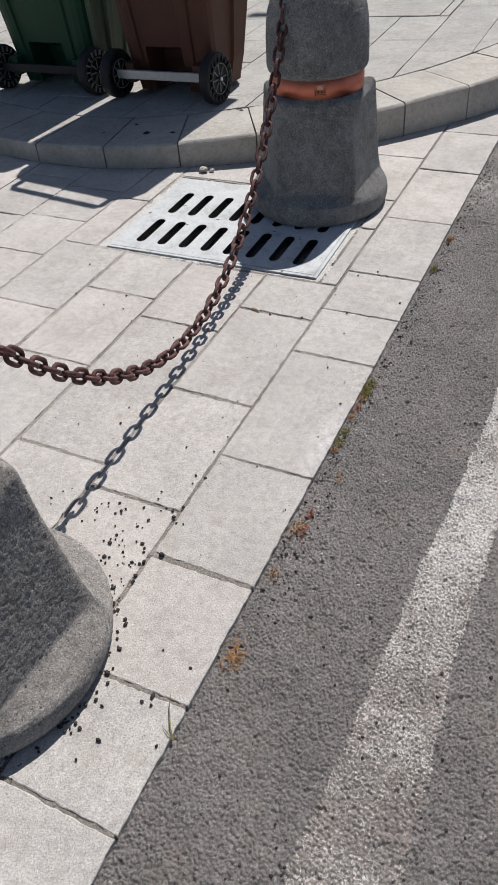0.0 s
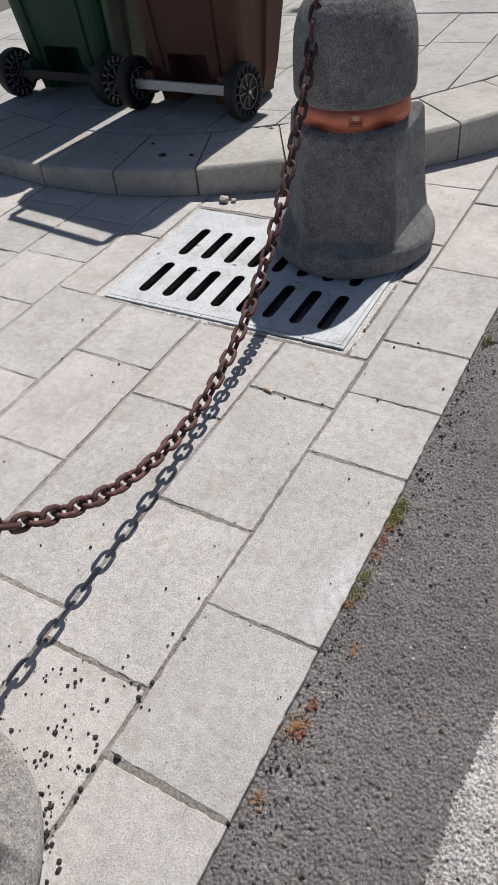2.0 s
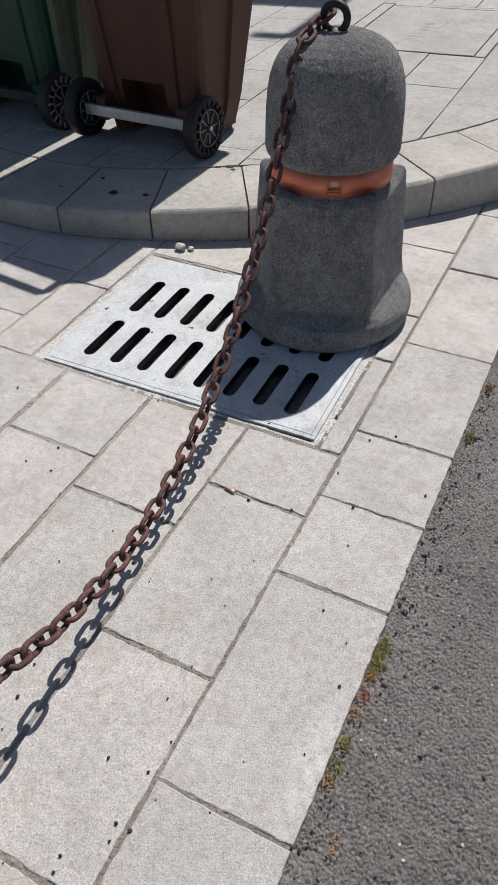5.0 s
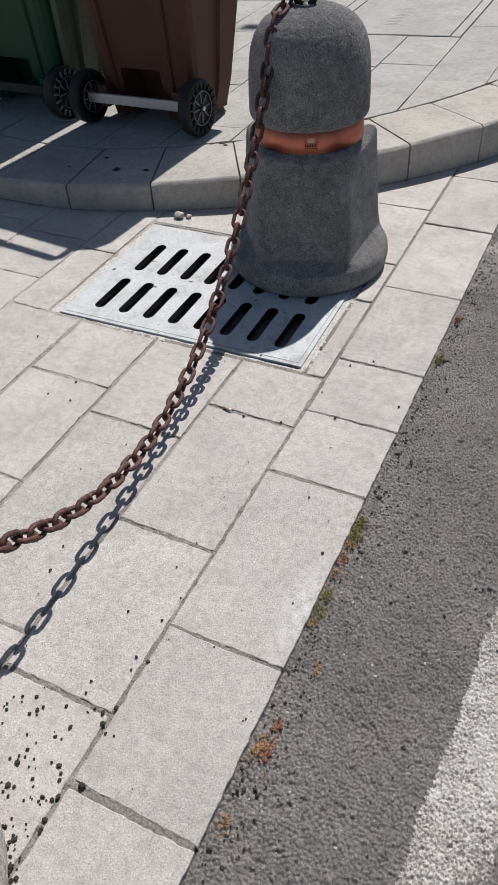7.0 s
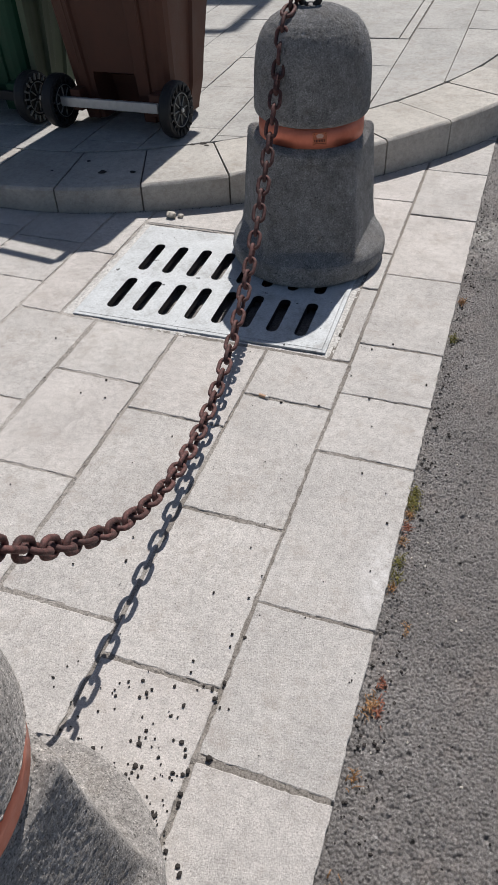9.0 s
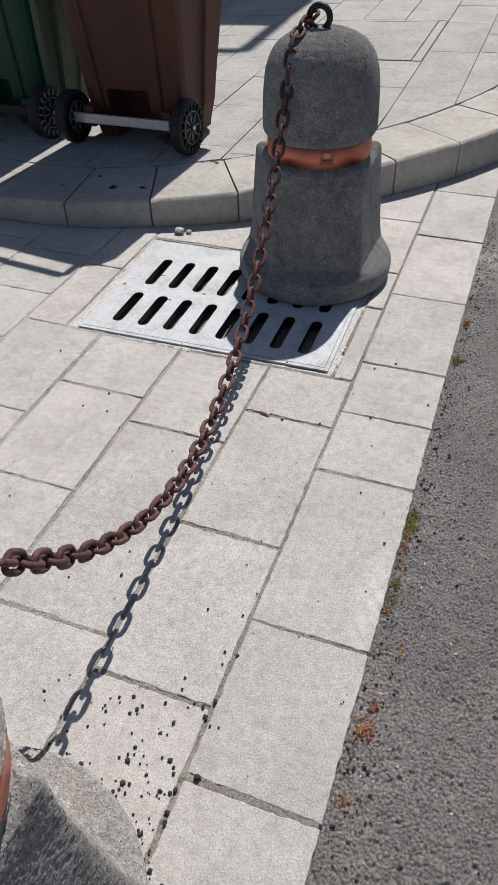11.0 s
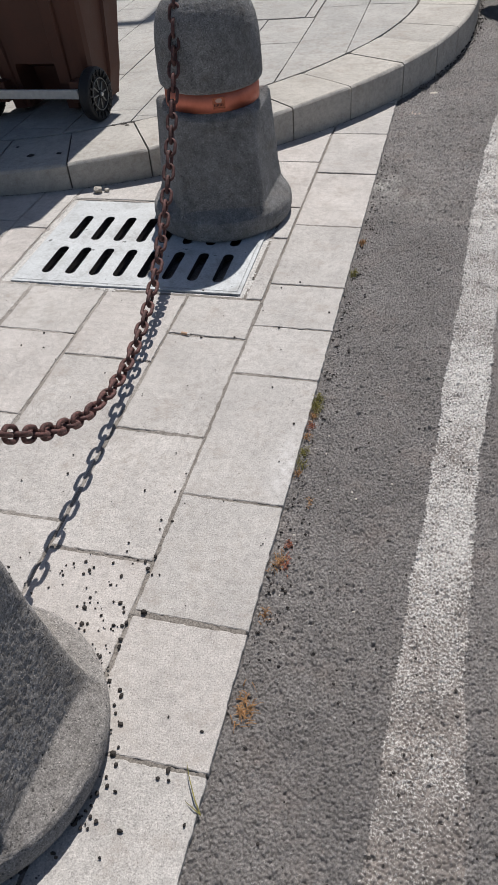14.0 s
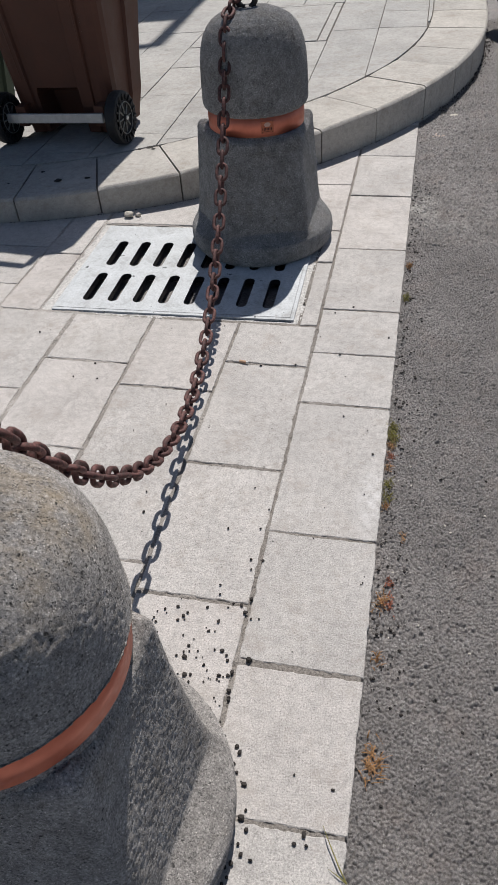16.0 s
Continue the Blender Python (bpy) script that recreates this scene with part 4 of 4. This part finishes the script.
def cigarette(x, y, a):
    ob = thing("cigarette_end", pose(x, y, 0.004, 0, 0, a), "small trodden cigarette end on the paving", "cigarette end")
    bm = bmesh.new()
    tube(bm, [(-0.012, 0, 0), (0.006, 0, 0)], 0.0036, 8)
    part("filter", bm, CORK, ob)
    bm = bmesh.new()
    tube(bm, [(0.0062, 0, 0), (0.012, 0, 0.0004)], [0.0036, 0.003], 8)
    part("paper", bm, PAPER, ob)


cigarette(-0.374, 0.538, -12)


# ---- motorcycle parked past the corner, known by its shadow ----
def motorcycle():
    ob = thing("motorcycle", pose(0.59, 3.80, -0.010, 0, 0, -28), "parked dark motorcycle on the asphalt, casting its wheel's shadow", "motorcycle")
    R = 0.31

    def ring(r, thick, sides):
        bm = bmesh.new()
        return tube(bm, [(r * math.cos(k * math.tau / 48), 0, R + r * math.sin(k * math.tau / 48)) for k in range(48)], thick, sides, True)

    wheel = part("wheel", ring(R - 0.055, 0.055, 12), RUBBER, ob, "black rubber tyre", True)
    part("rim", ring(0.20, 0.014, 8), BLACK_IRON, wheel, "dark rim", True)
    for k in range(5):
        a = k * math.tau / 5 + 0.3
        bm = bmesh.new()
        tube(bm, [(0.03 * math.cos(a), 0, R + 0.03 * math.sin(a)), (0.20 * math.cos(a), 0, R + 0.20 * math.sin(a))], 0.010, 8)
        part("spoke", bm, BLACK_IRON, wheel)
    part("brake_disc", ring(0.085, 0.018, 8), ZINC, wheel, "steel brake disc", True)
    bm = bmesh.new()
    tube(bm, [(0, -0.07, R), (0, 0.07, R)], 0.025, 12)
    part("axle", bm, ZINC, wheel)
    for y in (-0.075, 0.075):
        bm = bmesh.new()
        tube(bm, [(0, y, R), (0.16, y, 0.72), (0.20, y, 0.92)], 0.020, 10)
        part("fork_leg", bm, BLACK_IRON, ob, "dark fork leg", True)
    bm = bmesh.new()
    tube(bm, [(0.20, 0, 0.90), (0.05, 0.02, 1.0), (-0.02, 0.02, 1.03)], 0.014, 8)
    bmesh.ops.create_uvsphere(bm, u_segments=20, v_segments=12, radius=1.0, matrix=Matrix.Translation((-0.10, 0.02, 1.03)) @ Matrix.Diagonal((0.115, 0.06, 0.075, 1)))
    part("mirror", bm, BLACK_IRON, ob, "black mirror housing", True)


motorcycle()


# ---- kerb ----
def nearest(x):
    return min(range(len(CURVE)), key=lambda i: abs(CURVE[i].x - x) + (0 if CURVE[i].y < 3.2 else 9))


def kerb():
    ob = thing("kerb", pose(0, 0, 0), "curved pale limestone kerb of separate stones", "kerb", kind="structure")
    cuts = [0] + [nearest(x) for x in (-3.1, -2.75, -2.42, -2.22, -1.95, -1.653, -1.335, -1.053, -0.792, -0.572, -0.345, -0.158, 0.02, 0.135, 0.215)]
    while cuts[-1] < len(CURVE) - 14:
        cuts.append(min(len(CURVE) - 1, cuts[-1] + 18))
    for a, b in zip(cuts, cuts[1:]):
        idx = [a + round((b - a) * k / 6) for k in range(7)]
        bm = bmesh.new()
        gap = 0.0028
        dz = rng.uniform(-0.0015, 0.0015)
        sec = []
        for q, i in enumerate(idx):
            p, n = CURVE[i], kerb_normal(i)
            t = Vector((n.y, -n.x))
            sh = t * (gap if q == 0 else -gap if q == 6 else 0)
            w = kerb_width(p) - 0.003
            row = []
            for off, z in ((0.0, -0.05), (0.0, None), (0.004, -0.004), (0.010, 0.0), (w * 0.5, 0.0), (w - 0.003, 0.0), (w, -0.003), (w, None), (w, -0.05)):
                c = p + sh + n * off
                h = walk_top(c.x, c.y) + dz
                zz = z if z == -0.05 else (h - 0.010 if z is None else h + z)
                if q in (0, 6) and z is not None and z > -0.04:
                    zz -= 0.0025
                row.append(bm.verts.new((c.x + rng.uniform(-0.0006, 0.0006), c.y + rng.uniform(-0.0006, 0.0006), zz)))
            sec.append(row)
        for r0, r1 in zip(sec, sec[1:]):
            for k in range(len(r0) - 1):
                bm.faces.new((r0[k], r1[k], r1[k + 1], r0[k + 1]))
        bm.faces.new(sec[0])
        bm.faces.new(sec[-1][::-1])
        bmesh.ops.recalc_face_normals(bm, faces=bm.faces)
        part("kerb_stone", bm, KERB, ob)
    # mortar in the joints behind the stones
    bm = bmesh.new()
    lo, hi = [], []
    for i in range(0, len(CURVE), 4):
        p, n = CURVE[i], kerb_normal(i)
        c = p + n * 0.007
        e = p + n * (kerb_width(p) + 0.006)
        h = walk_top(c.x, c.y)
        lo.append((bm.verts.new((c.x, c.y, -0.05)), bm.verts.new((c.x, c.y, h - 0.012)), bm.verts.new((e.x, e.y, h - 0.012))))
    for r0, r1 in zip(lo, lo[1:]):
        bm.faces.new((r0[0], r1[0], r1[1], r0[1]))
        bm.faces.new((r0[1], r1[1], r1[2], r0[2]))
    part("mortar", bm, SOIL, ob)


kerb()


# ---- raised pavement of slabs ----
def raised_pavement():
    ob = thing("pavement_raised", pose(0, 0, 0), "raised pavement of smooth pale limestone slabs", "pavement", kind="structure")
    edge = INNER[::8] + [INNER[-1]]
    bm = bmesh.new()
    for kx in range(26):
        for ky in range(24):
            x0, y0 = -6.0 + kx * 0.25, 1.2 + ky * 0.25
            cell = [(x0, y0), (x0 + 0.25, y0), (x0 + 0.25, y0 + 0.25), (x0, y0 + 0.25)]
            for a, b in zip(edge, edge[1:]):
                cell = clip(cell, a, b)
                if len(cell) < 3:
                    break
            if len(cell) >= 3 and area(cell) > 1e-4:
                bm.faces.new([bm.verts.new((x, y, walk_top(x, y) - 0.006)) for x, y in cell])
    part("bedding", bm, SOIL, ob)
    xs = [0.24, -0.005, -0.245, -0.485, -0.725, -0.965, -1.205, -1.445, -1.685, -1.925, -2.165, -2.405, -2.645, -2.885, -3.125, -3.365, -3.605]
    starts = {1: (2.84, 3.28, 3.62, 3.95), 2: (2.485, 3.27, 3.86), 3: (2.30, 2.67, 3.08, 3.90), 4: (1.80, 2.28, 2.62, 3.08, 3.90), 5: (1.86, 2.33, 2.74, 3.08, 3.90), 6: (1.68, 1.93, 2.31, 2.66, 3.06, 3.41)}
    for k in range(len(xs) - 1):
        x1, x0 = xs[k], xs[k + 1]
        ys = list(starts.get(k, ()))
        lead = ys[0] if ys else 1.62 + 0.17 * (k * 7 % 5)
        ys = ys or [lead]
        while ys[0] > 1.0:
            ys.insert(0, ys[0] - rng.uniform(0.33, 0.46))
        while ys[-1] < 6.2:
            ys.append(ys[-1] + rng.uniform(0.34, 0.50))
        for y0, y1 in zip(ys, ys[1:]):
            # the room of the inspection cover stays free
            if x0 > -1.25 and x1 < -0.48 and y0 > 3.05 and y1 < 3.93:
                continue
            g = rng.uniform(0.0012, 0.0024)
            poly = [(x0 + g, y0 + g), (x1 - g, y0 + g), (x1 - g, y1 - g), (x0 + g, y1 - g)]
            for a, b in zip(edge, edge[1:]):
                n = Vector((-(b - a).y, (b - a).x)).normalized() * 0.002
                poly = clip(poly, a + n, b + n)
                if len(poly) < 3:
                    break
            if len(poly) < 3 or area(poly) < 0.002:
                continue
            bm = bmesh.new()
            dz = rng.uniform(-0.0012, 0.0012)
            stone_block(bm, poly, 0.0, lambda x, y: walk_top(x, y) + dz, 0.0011, 0.0006, 0.09)
            part("slab", bm, SLAB, ob)


raised_pavement()


def inspection_cover():
    ob = thing("inspection_cover", pose(-0.845, 3.49, walk_top(-0.845, 3.49), 0.46, -1.95, 0), "stone-filled inspection cover flush with the pavement slabs", "inspection cover")
    bm = bmesh.new()
    stone_block(bm, [(-0.29, -0.395), (0.305, -0.395), (0.305, 0.365), (-0.29, 0.365)], -0.03, 0.0012, 0.002, 0.0006, 0.1)
    part("panel", bm, SLAB, ob)
    bm = bmesh.new()
    for a, b, c, d in ((-0.355, -0.297, -0.40, 0.395), (0.312, 0.354, -0.40, 0.30), (0.312, 0.354, 0.305, 0.395), (-0.29, 0.306, 0.371, 0.405)):
        stone_block(bm, [(a, c), (b, c), (b, d), (a, d)], -0.03, 0.0008, 0.0015, 0.0005, 0.15)
    part("border", bm, SLAB, ob)
    # engraved writing that cannot be read
    bm = bmesh.new()
    for k in range(6):
        y = -0.235 + k * 0.055
        x = -0.05
        box(bm, x, x + 0.075, y, y + 0.010, 0.0005, 0.0016)
        box(bm, x + 0.01, x + 0.06, y + 0.022, y + 0.030, 0.0005, 0.0016)
    part("writing", bm, ENGRAVED, ob, "engraved marks")


inspection_cover()


# ---- paving in front of the kerb ----
def paving():
    ob = thing("pavement", pose(0, 0, 0), "pale sawn limestone paving with dirty joints", "pavement", kind="structure")
    bm = bmesh.new()
    gx0, gx1, gy0, gy1 = -0.990, -0.292, 0.742, 1.264
    for a, b, c, d in ((-4.2, -0.004, -2.2, gy0), (-4.2, gx0, gy0, 2.6), (gx1, -0.004, gy0, 2.6), (gx0, gx1, gy1, 2.6)):
        v = [bm.verts.new(p) for p in ((a, c, -0.0044), (b, c, -0.0044), (b, d, -0.0044), (a, d, -0.0044))]
        bm.faces.new(v)
    part("bedding", bm, JOINT, ob)
    # a rough cement margin round the drain
    bm = bmesh.new()
    for a, b, c, d in ((-1.022, -0.990, 0.725, 1.285), (-0.990, -0.272, 0.722, 0.7385), (-0.287, -0.262, 0.7385, 1.27), (-0.990, -0.287, 1.268, 1.285)):
        n = max(2, int(max(b - a, d - c) / 0.02))
        for k in range(n):
            if b - a > d - c:
                p, q, r, s = a + (b - a) * k / n, a + (b - a) * (k + 1) / n, c, d
            else:
                p, q, r, s = a, b, c + (d - c) * k / n, c + (d - c) * (k + 1) / n
            v = [bm.verts.new((x + rng.uniform(-0.0015, 0.0015), y + rng.uniform(-0.0015, 0.0015), -0.0028 + rng.uniform(-0.0012, 0.0010))) for x, y in ((p, r), (q, r), (q, s), (p, s))]
            bm.faces.new(v)
    bmesh.ops.remove_doubles(bm, verts=bm.verts, dist=0.007)
    part("cement_margin", bm, CEMENT, ob, "rough cement margin round the drain")

    cols = [
        (-0.211, 0.0, [-1.5, -1.22, -0.98, -0.735, -0.532, -0.289, 0.0, 0.402, 0.607, 0.815, 1.168, 1.562, 1.930, 2.26, 2.6]),
        (-0.425, -0.213, [-1.6, -1.2, -0.86, -0.52, -0.178, 0.167, 0.538, 0.722]),
        (-0.262, -0.213, [0.724, 1.075, 1.285]),
        (-0.425, -0.2135, [1.287, 1.65, 1.99]),
        (-0.668, -0.427, [-1.5, -1.12, -0.80, -0.46, -0.115, 0.415, 0.720]),
        (-0.905, -0.672, [-1.5, -1.2, -0.85, -0.53, -0.19, 0.174, 0.500, 0.720]),
        (-1.150, -0.912, [-1.4, -1.05, -0.70, -0.34, 0.0, 0.367, 0.722]),
        (-1.150, -1.024, [0.724, 1.06, 1.42]),
        (-0.668, -0.427, [1.287, 1.7]),
        (-1.022, -0.672, [1.287, 1.6]),
        (-1.395, -1.154, [-1.2, -0.85, -0.5, -0.12, 0.245, 0.622, 0.860, 1.10, 1.45]),
        (-1.640, -1.399, [-1.2, -0.7, -0.3, 0.08, 0.45, 0.835, 1.15, 1.5]),
        (-1.885, -1.644, [-1.1, -0.6, -0.2, 0.22, 0.60, 0.98, 1.35]),
        (-2.130, -1.889, [-0.9, -0.5, -0.1, 0.3, 0.72, 1.08, 1.5]),
        (-2.375, -2.134, [-0.7, -0.3, 0.1, 0.5, 0.86, 1.2, 1.6]),
        (-2.620, -2.379, [-0.5, 0.0, 0.4, 0.7, 1.06, 1.45, 1.8]),
    ]
    for x0, x1, ys in cols:
        for y0, y1 in zip(ys, ys[1:]):
            g0, g1 = rng.uniform(0.0008, 0.0026), rng.uniform(0.0010, 0.0030)
            s = rng.uniform(-0.003, 0.003)
            poly = [(x0 + g0, y0 + g1 + s), (x1 - (0 if x1 == 0.0 else g0), y0 + g1), (x1 - (0 if x1 == 0.0 else g0), y1 - g1), (x0 + g0, y1 - g1 + s * 0.5)]
            tx, ty, dz = rng.uniform(-0.004, 0.004), rng.uniform(-0.003, 0.003), rng.uniform(-0.0009, 0.0009)
            mx, my = (x0 + x1) / 2, (y0 + y1) / 2
            bm = bmesh.new()
            stone_block(bm, poly, -0.05, lambda x, y: dz + (x - mx) * tx + (y - my) * ty, 0.0013, 0.0030, 0.011)
            part("paver", bm, PAVER, ob)

    # gritty filling of the joints, uneven and crumbled
    d, ax, ay = 0.0022, -1.45, -0.80
    nx, ny = int(1.446 / d), int(2.2 / d)
    X, Y = np.meshgrid(ax + np.arange(nx + 1) * d, ay + np.arange(ny + 1) * d, indexing="ij")
    near = np.zeros(X.shape, bool)
    for x0, x1, ys in cols:
        inside = (Y > ys[0] - 0.01) & (Y < ys[-1] + 0.01)
        for x in (x0, x1):
            near |= (np.abs(X - x) < 0.007) & inside
        for y in ys:
            near |= (np.abs(Y - y) < 0.010) & (X > x0 - 0.01) & (X < x1 + 0.01)
    near &= ~((X > gx0 - 0.003) & (X < gx1 + 0.003) & (Y > gy0 - 0.003) & (Y < gy1 + 0.003))
    r = np.random.default_rng(21)

    def rough(step):
        n = r.random((nx // step + 3, ny // step + 3))
        n = np.kron(n, np.ones((step, step)))[:nx + 1, :ny + 1]
        k = max(1, step // 2)
        for axis in (0, 1):
            n = sum(np.roll(n, j, axis) for j in range(-k, k + 1)) / (2 * k + 1)
        return n - 0.5

    Z = -0.0021 + rough(2) * 0.0046 + rough(7) * 0.0030 + rough(34) * 0.0052
    Z = np.clip(Z, -0.0042, -0.0011)
    keep = near[:-1, :-1] & near[1:, 1:] & near[1:, :-1] & near[:-1, 1:]
    i, j = np.nonzero(keep)
    a = i * (ny + 1) + j
    q = np.stack([a, a + ny + 1, a + ny + 2, a + 1], -1)
    used, inv = np.unique(q, return_inverse=True)
    me = bpy.data.meshes.new("joint_filling")
    me.from_pydata(np.stack([X, Y, Z], -1).reshape(-1, 3)[used].tolist(), [], inv.reshape(-1, 4).tolist())
    me.materials.append(JOINT)
    fill = new("joint_filling", me)
    fill.parent = ob
    tagged(fill, "gritty sand and cement in the joints", kind="stuff")


paving()
